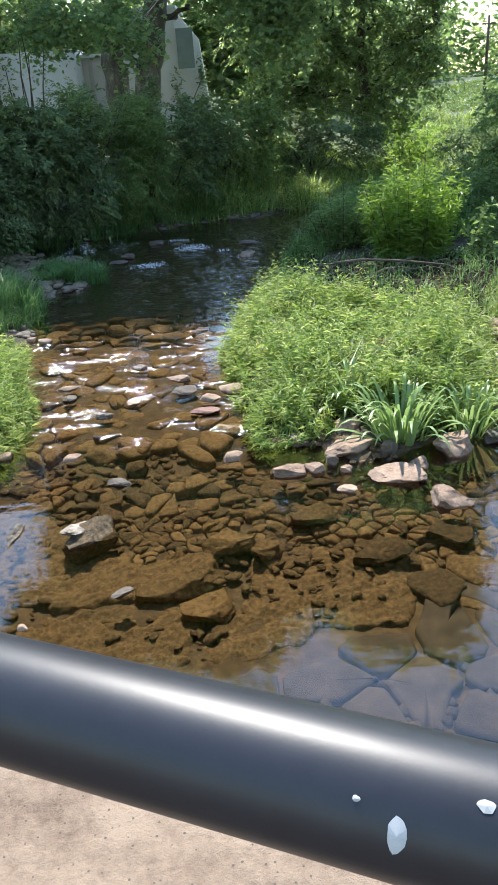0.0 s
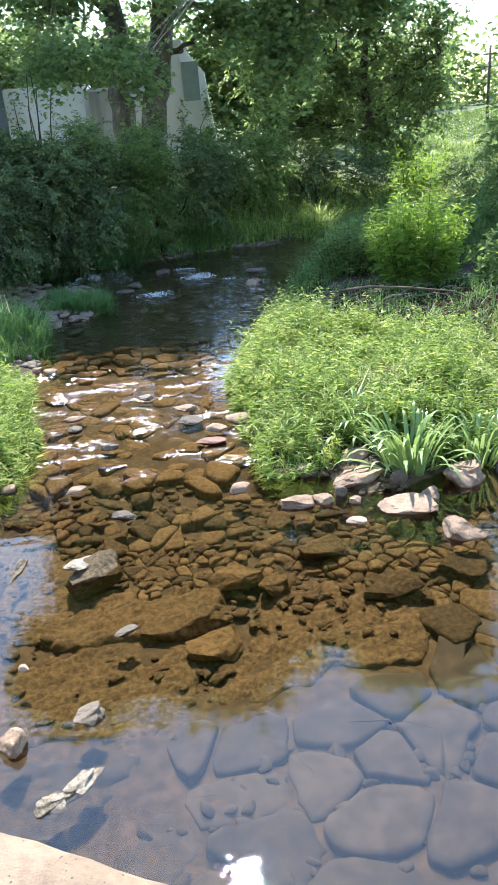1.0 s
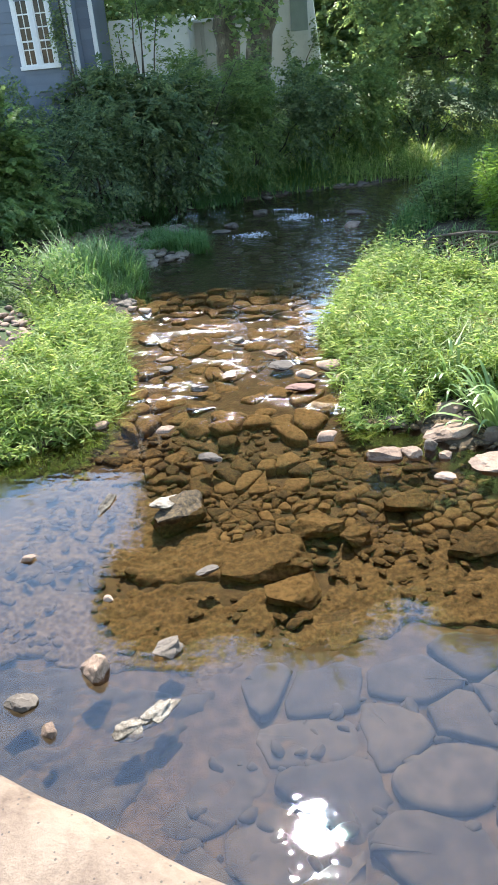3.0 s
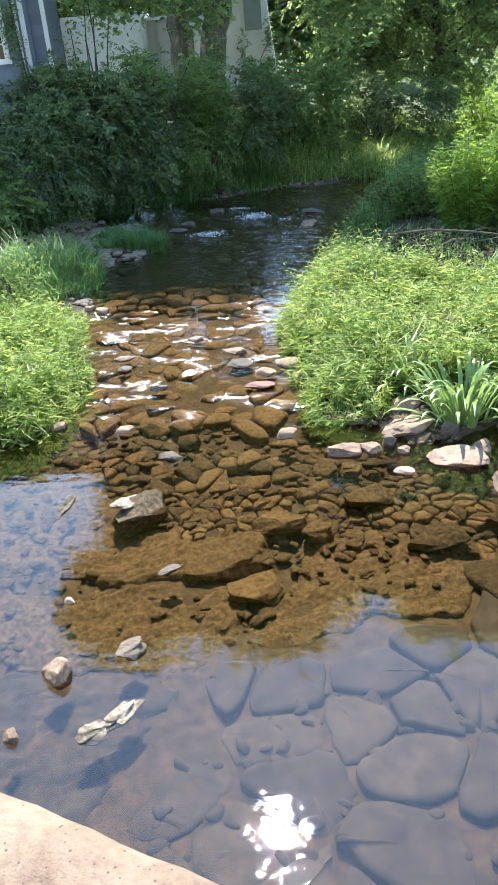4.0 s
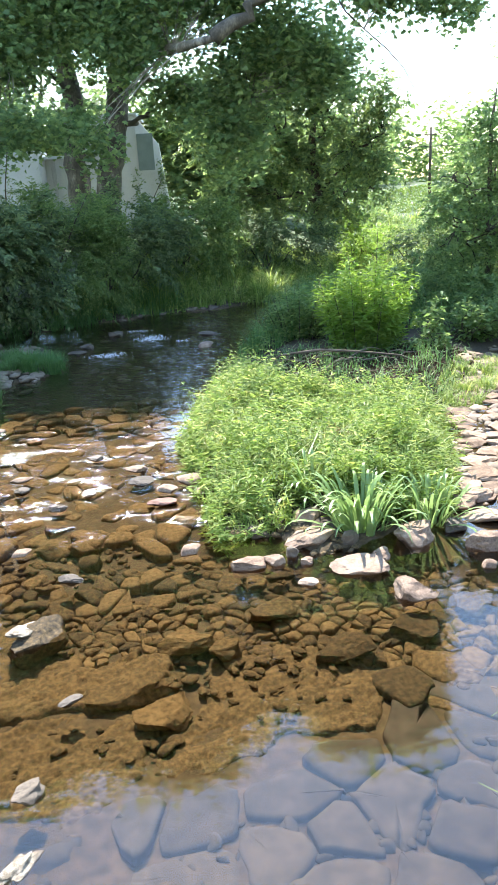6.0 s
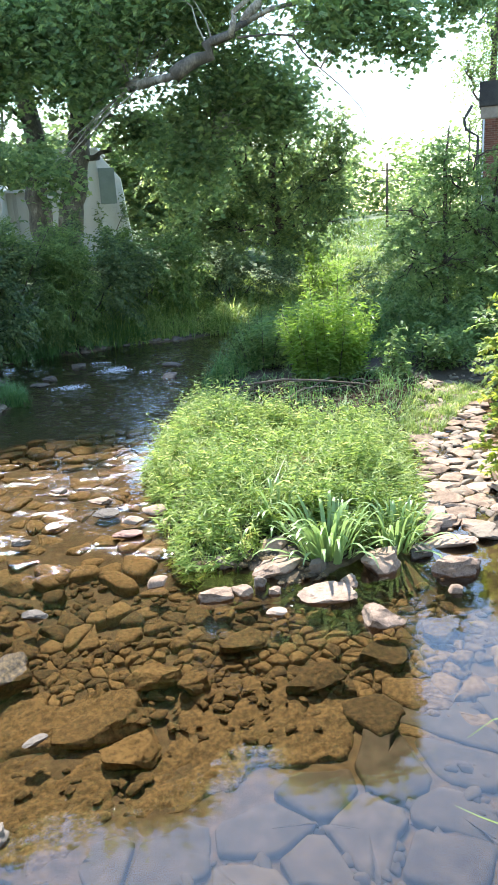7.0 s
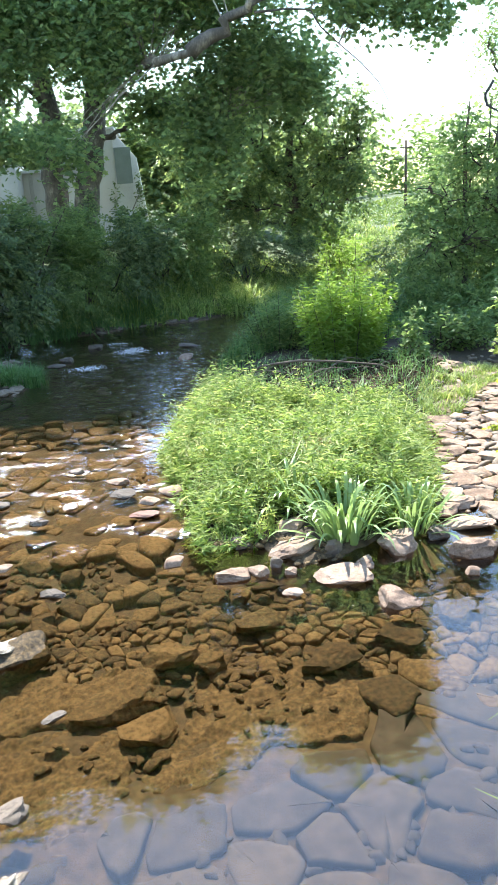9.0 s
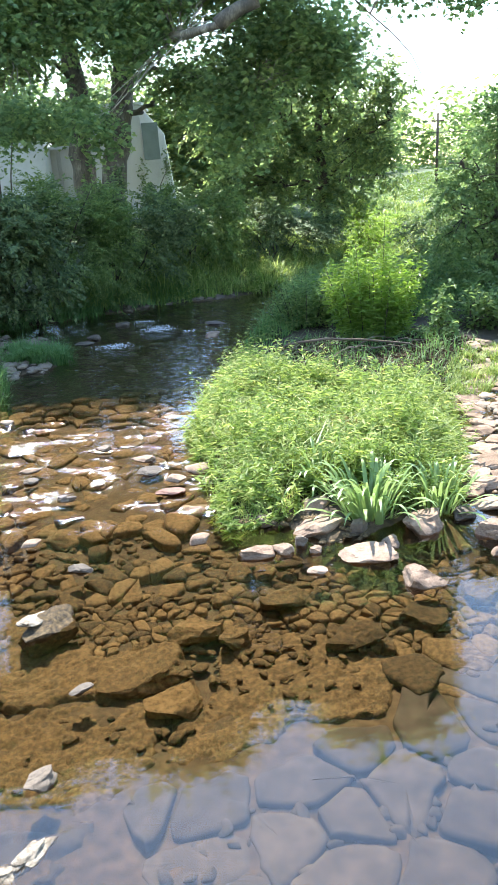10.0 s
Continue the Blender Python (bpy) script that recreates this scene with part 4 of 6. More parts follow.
def herb_patch(name, label, poly, stems, height, leaf, material, gen, per=16, category="herbs", shape=SLENDER):
    """Leafy stems: a thin upright stalk with slender leaves up its length."""
    xy = clumped(poly, stems, gen, 0.3, 0.08)
    d = edge_distance(poly, xy[:, 0], xy[:, 1])
    h = gen.uniform(height[0], height[1], stems) * (0.55 + 0.45 * np.clip(d / 0.5, 0, 1)) * np.clip(1 + 0.25 * wobble(xy[:, 0], xy[:, 1], 0.35, 11) + 0.3 * wobble(xy[:, 0], xy[:, 1], 0.9, 19) + gen.normal(0, 0.2, stems), 0.4, 2.2)
    z = ground_height(xy[:, 0], xy[:, 1]) - 0.02
    tip = gen.normal(0, 0.12, (stems, 2))
    t = np.tile(np.linspace(0.18, 1.0, per), stems)
    k = np.repeat(np.arange(stems), per)
    c = np.stack([xy[k, 0] + tip[k, 0] * t * h[k] * 2, xy[k, 1] + tip[k, 1] * t * h[k] * 2, z[k] + t * h[k]], 1)
    v, f = leaves(c, leaf * gen.uniform(0.6, 1.25, len(c)) * (1.15 - 0.45 * t), shape, gen, -0.1, 0.5)
    s0, _ = blades(np.stack([xy[:, 0], xy[:, 1], z], 1), h, np.full(stems, 0.006), gen, 0.05, 0.05)
    sf = np.array([[0, 1, 3], [0, 3, 2], [2, 3, 5], [2, 5, 4]])[None] + (np.arange(stems) * 6)[:, None, None] + len(v)
    me = mesh_of(name, np.concatenate([v, s0]), np.concatenate([f, sf.reshape(-1, 3)]), material)
    return tagged(new(name, me), label, category, kind="stuff")


gen = np.random.default_rng(31)
ISLE_FRONT = [(-0.25, 8.1), (0.5, 8.05), (0.9, 8.45), (1.3, 8.2), (1.9, 8.2), (2.7, 8.25), (2.9, 8.7), (3.25, 10.0), (3.8, 11.9), (3.6, 12.9), (2.2, 13.2), (1.4, 13.9), (0.85, 14.8), (0.35, 15.7), (0.0, 15.4), (-0.35, 13.6), (-0.7, 11.4), (-0.45, 9.6)]
grass_patch("island_grass", "tall bright green grass covering the gravel island", ISLE_FRONT, 10000, (0.22, 0.52), (0.012, 0.026), GRASS, gen, 0.35, 0.9)
herb_patch("island_herbs", "bright green leafy weeds on the gravel island", ISLE_FRONT, 2300, (0.28, 0.66), 0.155, GRASS, gen, 15)
grass_patch("dry_stalks", "rusty dry stalks among the island grass", [(0.9, 9.9), (1.9, 9.8), (2.1, 10.6), (1.4, 11.0), (0.8, 10.6)], 420, (0.35, 0.6), (0.006, 0.012), DRYSTALK, gen, 0.2, 0.5)
LEFT_FRONT = [(-3.4, 8.1), (-3.3, 9.4), (-4.0, 11.4), (-4.3, 12.5), (-5.2, 12.9), (-6.2, 12.4), (-5.2, 11.0), (-5.0, 9.0), (-7.5, 8.2), (-9, 6.8), (-4.5, 6.95)]
grass_patch("left_grass", "tall bright green grass on the low bank", LEFT_FRONT, 7500, (0.22, 0.52), (0.012, 0.026), GRASS, gen, 0.35, 0.9)
herb_patch("left_herbs", "bright green leafy weeds on the low bank", LEFT_FRONT, 1500, (0.25, 0.58), 0.155, GRASS, gen, 16)
TUFTS = ([(-6.4, 13.7), (-5.0, 13.2), (-4.55, 14.2), (-4.6, 15.2), (-5.0, 16.6), (-6.2, 17.0), (-7.2, 16.0)], [(-5.2, 17.4), (-4.2, 17.2), (-3.7, 17.9), (-4.0, 18.7), (-5.2, 18.9), (-5.7, 18.2)])
for poly in TUFTS:
    grass_patch("sedge_tuft", "blue-green sedge tuft growing in the shaded stones", poly, 4600, (0.38, 0.82), (0.010, 0.02), GRASS_BLUE, gen, 0.3, 0.6)
FAR_BANK = [(-6.0, 23.6), (-3.0, 25.2), (-0.2, 26.0), (2.2, 26.9), (4.5, 30), (8, 36), (2, 36), (-3, 31), (-5, 27)]
grass_patch("far_bank_grass", "sunlit grass on the far bank behind the bend", FAR_BANK, 16000, (0.35, 0.8), (0.025, 0.045), GRASS, gen, 0.3, 0.6)
herb_patch("far_bank_herbs", "sunlit weeds on the far bank", FAR_BANK, 1200, (0.4, 0.9), 0.2, GRASS, gen, 12)
ISLE_BACK = [(0.35, 16.9), (1.2, 17.2), (2.2, 18.0), (5.5, 19), (9.3, 18.5), (10.5, 24), (7, 28), (4, 27), (2.2, 25), (1.6, 21), (0.5, 18.4)]
grass_patch("back_island_grass", "dark green sedge on the shaded rear of the island", ISLE_BACK, 11000, (0.4, 0.9), (0.018, 0.03), GRASS_BLUE, gen, 0.3, 0.6)
herb_patch("back_island_herbs", "tangled green weeds on the rear of the island", ISLE_BACK, 1500, (0.4, 0.9), 0.16, LEAF_MID, gen, 14)
SHORE = [(-8.6, 18.7), (-8.0, 19.9), (-6.6, 22.5), (-4.2, 24.1), (-2.2, 25.4), (-0.5, 26.0), (-1.5, 27.0), (-3, 26.6), (-5.5, 25.2), (-8, 23.2), (-9.6, 20)]
grass_patch("shore_sedge", "dark sedge hanging over the shaded shore", SHORE, 9000, (0.35, 0.8), (0.012, 0.024), GRASS_BLUE, gen, 0.4, 0.8)
# debris over the bare soil; its dark colour also stands for the shadow band
LITTER_BED = [(0.9, 14.6), (1.5, 13.8), (2.3, 13.1), (3.7, 12.4), (4.9, 14.4), (5.6, 15.8), (4.6, 16.8), (2.4, 17.0), (0.8, 16.4)]
xy = scatter(LITTER_BED, 9000, gen)
v, f = leaves(np.stack([xy[:, 0], xy[:, 1], ground_height(xy[:, 0], xy[:, 1]) + gen.uniform(0.0, 0.07, len(xy))], 1), gen.uniform(0.04, 0.12, len(xy)), DIAMOND, gen, 0.0, 0.5)
tagged(new("leaf_litter", mesh_of("leaf_litter", v, f, SHADY_LITTER)), "dead leaves and debris behind the island grass, coloured dark for the shade there", "leaf litter", kind="stuff")
grass_patch("litter_grass", "sparse dark sedge among the debris", LITTER_BED, 1500, (0.2, 0.5), (0.010, 0.018), GRASS_BLUE, gen, 0.4, 0.8)
STRIP = [(3.75, 12.3), (4.5, 12.6), (5.6, 14.2), (6.9, 15.4), (6.4, 16.4), (5.2, 15.6), (4.3, 14.2)]
grass_patch("channel_grass", "short yellow-green grass beside the side channel", STRIP, 3600, (0.15, 0.34), (0.012, 0.02), GRASS, gen, 0.35, 0.6)


# ---- iris clumps ----
def iris_leaf_mesh(seed):
    """A sword leaf: a keeled blade that arches over and tapers to a point."""
    r = random.Random(seed)
    bm = bmesh.new()
    n, arch, w = 7, r.uniform(0.10, 0.55), r.uniform(0.026, 0.036)
    rows = []
    for i in range(n):
        t = i / (n - 1)
        x, z = arch * t ** 2.2, math.sin(t * 1.5) / math.sin(1.5) - arch * 0.35 * t ** 3
        k = w * (1 - t ** 3) + 0.001
        rows.append([bm.verts.new((x, -k, z)), bm.verts.new((x - 0.006 * (1 - t), 0, z)), bm.verts.new((x, k, z))])
    for a, b in zip(rows, rows[1:]):
        for j in range(2):
            bm.faces.new((a[j], a[j + 1], b[j + 1], b[j])).smooth = True
    me = bpy.data.meshes.new("leaf")
    bm.to_mesh(me)
    bm.free()
    me.materials.append(IRIS)
    return me


IRIS_LEAVES = [iris_leaf_mesh(k) for k in range(8)]


def iris(x, y, n, height, spread, seed):
    r = random.Random(seed)
    clump = tagged(empty("iris_clump", x, y, on_ground(x, y) - 0.02), "clump of arching grey-green sword-shaped iris leaves", "plant", "iris clumps")
    for k in range(n):
        ob = child("leaf", IRIS_LEAVES[r.randrange(8)], clump)
        a, d = r.uniform(0, 360), spread * math.sqrt(r.random())
        h = height * r.uniform(0.65, 1.08)
        out = r.uniform(0, 46) * (0.35 + d / spread)
        ob.matrix_basis = pose(d * math.cos(radians(a)), d * math.sin(radians(a)), 0, 0, out, a + r.uniform(-25, 25)) @ Matrix.Diagonal((h, h * 1.15, h, 1))


iris(1.55, 8.12, 110, 0.72, 0.30, 1)
iris(2.42, 8.25, 70, 0.64, 0.24, 2)
iris(1.05, 8.85, 26, 0.68, 0.14, 3)


# ---- shrubs ----
def shrub(name, label, x, y, blobs, clusters, per, leaf, material, seed, shape=DIAMOND, spread=0.14, stems=7, bark=DARKBARK, hollow=0.45, category="shrub", group="", droop=0.25, lumps=3, spray=0.0):
    """Stems that rise from one base, and the leaves round them."""
    gen = np.random.default_rng(seed)
    z = on_ground(x, y) - 0.05
    thing = tagged(empty(name, x, y, z), label, category, group)
    b = np.array(blobs, float)
    b[:, :3] -= (x, y, z)
    sub = []
    for q in b:
        for _ in range(lumps):
            d = gen.normal(size=3)
            d[2] = abs(d[2]) * 0.9 - 0.2
            d /= np.linalg.norm(d)
            sub.append((*(q[:3] + d * q[3:] * gen.uniform(0.8, 1.15)), *(q[3:] * gen.uniform(0.22, 0.5, 3))))
    b = np.concatenate([b, np.array(sub).reshape(-1, 6)])
    c, p = blob_points(gen, b, clusters, per, spread, hollow)
    if spray:
        c = c[c[:, 2] > 0.15]
        mid = b[:, :3].mean(0) * (1, 1, 0.8)
        away = (c - mid) / (np.linalg.norm(c - mid, axis=1, keepdims=True) + 1e-6) * (1, 1, 0.7) + (0, 0, 0.15)
        v, f = sprays(c, away, per, spray, leaf, shape, gen)
    else:
        p = p[p[:, 2] > 0.03]
        v, f = leaves(p, leaf * gen.uniform(0.6, 1.3, len(p)), shape, gen, droop)
    child("foliage", mesh_of("foliage", v, f, material), thing)
    for k in range(stems):
        t = b[k % len(b)]
        tip = t[:3] + gen.normal(0, 0.35, 3) * t[3:]
        pts = limb_points((gen.normal(0, 0.12), gen.normal(0, 0.12), 0), tip, 0.1, 0.12, 6, seed + k)
        part("stem", tube(bmesh.new(), pts, list(np.linspace(0.022, 0.006, 6) * (1 + np.linalg.norm(tip) * 0.25)), 6), bark, thing)
    return thing


# the bright willowy shrub behind the island, and its neighbours
def shoots(name, label, x, y, stems, height, base, fan, leaf, material, seed, per=30):
    """A bush of many upright shoots that fan out from the base, slender leaves along each."""
    gen = np.random.default_rng(seed)
    z = on_ground(x, y) - 0.05
    thing = tagged(empty(name, x, y, z), label, "shrub")
    a, q = gen.uniform(0, 2 * np.pi, stems), np.sqrt(gen.random(stems))
    ux, uy = np.cos(a) * q, np.sin(a) * q
    h = gen.uniform(height[0], height[1], stems) * (1.05 - 0.35 * q) * (1 + 0.18 * wobble(ux * 2, uy * 2, 0.5, seed))
    t = np.tile(np.linspace(0.12, 1.0, per), stems)
    k = np.repeat(np.arange(stems), per)
    bx, by = ux[k] * base[0], uy[k] * base[1]
    c = np.stack([bx + ux[k] * (fan[0] - base[0]) * t ** 1.3, by + uy[k] * (fan[1] - base[1]) * t ** 1.3, h[k] * t - 0.12 * h[k] * q[k] * t ** 3], 1)
    c += gen.normal(0, 0.05, c.shape)
    v, f = leaves(c, leaf * gen.uniform(0.6, 1.25, len(c)) * (1.15 - 0.4 * t), SLENDER, gen, -0.25, 0.5)
    child("foliage", mesh_of("foliage", v, f, material), thing)
    for j in range(0, stems, max(1, stems // 24)):
        pts = [(ux[j] * (base[0] + (fan[0] - base[0]) * s ** 1.3), uy[j] * (base[1] + (fan[1] - base[1]) * s ** 1.3), h[j] * s) for s in np.linspace(0, 0.95, 6)]
        part("stem", tube(bmesh.new(), pts, list(np.linspace(0.012, 0.004, 6)), 5), DARKBARK, thing)
    return thing


shoots("willow_shrub", "bright yellow-green willowy shrub with slender leaves", 3.45, 17.1, 240, (1.75, 2.7), (0.75, 0.5), (1.3, 0.8), 0.21, LEAF_BRIGHT, 41, 30)
shoots("willow_shrub", "grey-green willowy shrub with slender leaves", 2.0, 18.2, 120, (1.0, 1.6), (0.5, 0.5), (0.9, 0.8), 0.18, LEAF_MID, 47, 26)
for k, (x, y, r, h) in enumerate(((8.4, 18.9, 1.0, 1.5), (9.9, 19.6, 1.1, 1.8), (7.0, 18.6, 0.8, 1.1), (11.4, 21.0, 1.3, 1.8), (6.0, 21.5, 1.0, 1.3), (12.8, 26.4, 1.4, 3.0))):
    shrub("bank_undergrowth", "leafy green undergrowth below the bank trees", x, y, [(x, y, h * .55 + .3, r, r * .8, h * .5), (x + r * .5, y - .2, h * .4 + .3, r * .7, r * .6, h * .45), (x - r * .5, y, h * .45 + .3, r * .6, r * .6, h * .4)],
          int(170 * r), 15, 0.13, (LEAF_MID, LEAF_DARK)[k % 2], 140 + k, DIAMOND, 0.14, 5, group="undergrowth", lumps=5, spray=0.45)
shrub("leafy_sapling", "young sapling with pale round leaves in tiers", 4.85, 16.2, [(4.8, 16.2, .55, .28, .28, .35), (4.85, 16.2, 1.0, .16, .16, .45), (4.6, 16.2, .35, .4, .3, .25)], 60, 8, 0.15, LEAF_MID, 42, DIAMOND, 0.07, 5)
shrub("low_weeds", "low dark green weeds at the foot of the bank", 5.8, 17.4, [(5.8, 17.4, .5, .7, .6, .55), (6.6, 17.6, .6, .6, .6, .6)], 160, 14, 0.13, LEAF_MID, 43)
# yellow-green vine over the right bank
shrub("vine_thicket", "yellow-green vine thicket with lobed leaves on the bank", 5.0, 9.8,
      [(4.85, 9.5, .5, .40, .6, .5), (4.85, 9.7, 1.1, .40, .7, .5), (5.15, 10.2, 1.7, .5, .8, .55), (5.35, 10.6, 2.2, .42, .7, .5), (5.9, 9.6, 1.4, .9, 1.1, 1.2)],
      520, 15, 0.12, LEAF_YELLOW, 44, LOBED, 0.13, 9, droop=0.4, lumps=5, spray=0.4)
shrub("bank_bush", "green leafy bush on the steep bank", 6.4, 13.8, [(6.6, 13.6, 1.6, .8, 1.0, .9), (6.3, 13.0, .9, .6, .8, .7), (7.4, 14.4, 2.2, 1.0, 1.0, 1.0)], 340, 16, 0.13, LEAF_MID, 45, DIAMOND, 0.14, 8, lumps=5, spray=0.4)
shrub("mixed_weeds", "tall leafy weeds with pinkish stalks on the low bank", -5.6, 12.8, [(-5.5, 12.8, .7, .55, .5, .55), (-6.2, 12.6, .8, .5, .5, .65), (-6.9, 12.2, .8, .6, .5, .7)], 210, 14, 0.12, LEAF_MID, 46, SLENDER, 0.12, 10)

# the dark bushes of the left bank
for k, (x, y, blobs, n, mat_k) in enumerate((
        (-10.4, 17.6, [(-9.4, 16.8, 1.3, 1.5, 1.3, 1.4), (-10.2, 17.8, 2.4, 1.7, 1.4, 1.5), (-8.4, 17.8, 1.2, 1.1, 1.0, 1.0), (-9.0, 18.0, 2.3, 1.0, 1.0, 1.0)], 760, 0),
        (-8.8, 20.2, [(-8.3, 19.8, 2.1, 1.2, 1.2, 1.5), (-7.4, 20.6, 1.4, 1.1, 1.0, 1.2), (-9.4, 20.2, 2.7, 1.2, 1.2, 1.2), (-7.2, 20.9, 2.4, .9, .9, .9)], 720, 0),
        (-7.6, 23.0, [(-6.7, 22.4, 2.6, 1.4, 1.2, 1.4), (-5.9, 22.9, 1.5, 1.2, 1.0, 1.3), (-7.6, 23.0, 3.0, 1.3, 1.2, 1.1), (-5.6, 23.2, 2.9, 1.0, 1.0, 0.95)], 800, 1),
        (-5.6, 24.8, [(-4.7, 24.4, 2.4, 1.4, 1.1, 1.5), (-3.8, 24.7, 1.3, 1.1, 0.9, 1.1), (-5.6, 25.2, 3.0, 1.3, 1.2, 1.1), (-3.9, 25.0, 2.7, 1.0, 1.0, 1.0)], 800, 1),
        (-3.6, 26.4, [(-2.9, 26.0, 2.4, 1.3, 1.1, 1.3), (-2.1, 26.6, 1.6, 1.1, 0.9, 1.1), (-3.8, 26.8, 2.9, 1.2, 1.2, 1.0), (-1.8, 27, 2.5, .9, .9, .9)], 700, 1),
        (-1.2, 28.6, [(-0.9, 28.2, 2.3, 1.2, 1.0, 1.3), (0.2, 28.8, 2.1, 1.0, 1.0, 1.2), (-1.8, 29.0, 2.7, 1.0, 1.0, 1.0)], 520, 2),
        (2.2, 31.0, [(1.6, 31.0, 1.8, 1.3, 1.0, 1.1), (3.4, 31.4, 1.6, 1.3, 1.0, 1.0)], 420, 2))):
    shrub("bank_shrub", ("dense dark green shrub hanging over the creek", "dense shaded shrub on the creek bank", "sun-flecked shrub on the creek bank")[mat_k], x, y, blobs, int(n * 1.5), 17, (0.15, 0.17, 0.14)[mat_k] * (1, 0.8, 1.1)[k % 3],
          (LEAF_MID, LEAF_DARK, LEAF_DARK, LEAF_MID, LEAF_DARK, LEAF_MID, LEAF_DARK)[k], 50 + k, (LOBED, DIAMOND, DIAMOND, SLENDER, DIAMOND, DIAMOND, DIAMOND)[k], 0.15, 8, group="shrubs of the left bank", lumps=9, spray=(0.75, 0.6, 0.65)[mat_k])


# ---- trees ----
def tree(name, label, base, trunk, limbs, blobs, clusters, per, leaf, leafmat, barkmat, seed, shape=LOBED, spread=0.35, twigs=40, hollow=0.3, droop=0.35, upper=None, spray=0.0):
    """trunk: points and radii; limbs: from, to, thickness; twigs reach out to some of the leaf clusters."""
    gen = np.random.default_rng(seed)
    bx, by, bz = base
    thing = tagged(empty(name, bx, by, bz), label, "tree")
    sh = Vector(base)
    for pts, radii in trunk:
        pts = [Vector(p) - sh for p in pts]
        fine, rad = [], []
        for i in range(len(pts) - 1):
            for j in range(5):
                t = j / 5
                fine.append(pts[i].lerp(pts[i + 1], t) + Vector((noise.noise(pts[i] + Vector((j, seed, 0))), noise.noise(pts[i] + Vector((0, j, seed))), 0)) * radii[i] * 0.25)
                rad.append(radii[i] + (radii[i + 1] - radii[i]) * t)
        fine.append(pts[-1])
        rad.append(radii[-1])
        part("trunk", tube(bmesh.new(), fine, rad, 14), barkmat, thing)
    tips = []
    for k, (a, b, r, sag) in enumerate(limbs):
        pts = limb_points(Vector(a) - sh, Vector(b) - sh, sag, 0.35, 9, seed + k)
        part("limb", tube(bmesh.new(), pts, list(np.linspace(r, r * 0.35, 9)), 9), barkmat, thing)
        tips += pts[3:]
    b = np.array(blobs, float)
    b[:, :3] -= base
    c, p = blob_points(gen, b, clusters, per, spread, hollow)
    if spray:
        away = gen.normal(0, 1, c.shape) * (1, 1, 0.5)
        v, f = sprays(c, away, per, spray, leaf, shape, gen)
    else:
        p = p[p[:, 2] > 0.4]
        v, f = leaves(p, leaf * gen.uniform(0.6, 1.25, len(p)), shape, gen, droop)
    child("crown", mesh_of("crown", v, f, leafmat), thing)
    if upper:
        _, q = blob_points(gen, np.array(upper[0], float) - np.array([*base, 0, 0, 0]), upper[1], upper[2], 0.7, 0.2)
        v, f = leaves(q, upper[3] * gen.uniform(0.6, 1.25, len(q)), shape, gen, droop)
        child("upper_crown", mesh_of("upper_crown", v, f, leafmat), thing)
    bm = bmesh.new()
    tip_a = np.array(tips)
    for k in gen.choice(len(c), min(twigs, len(c)), replace=False):
        near = tip_a[np.argmin(((tip_a - c[k]) ** 2).sum(1))]
        if np.linalg.norm(near - c[k]) < 6:
            tube(bm, limb_points(near, c[k], 0.15, 0.2, 6, int(k)), list(np.linspace(0.028, 0.006, 6)), 5)
    tagged(part("branchwork", bm, barkmat, thing), kind="stuff")
    return thing


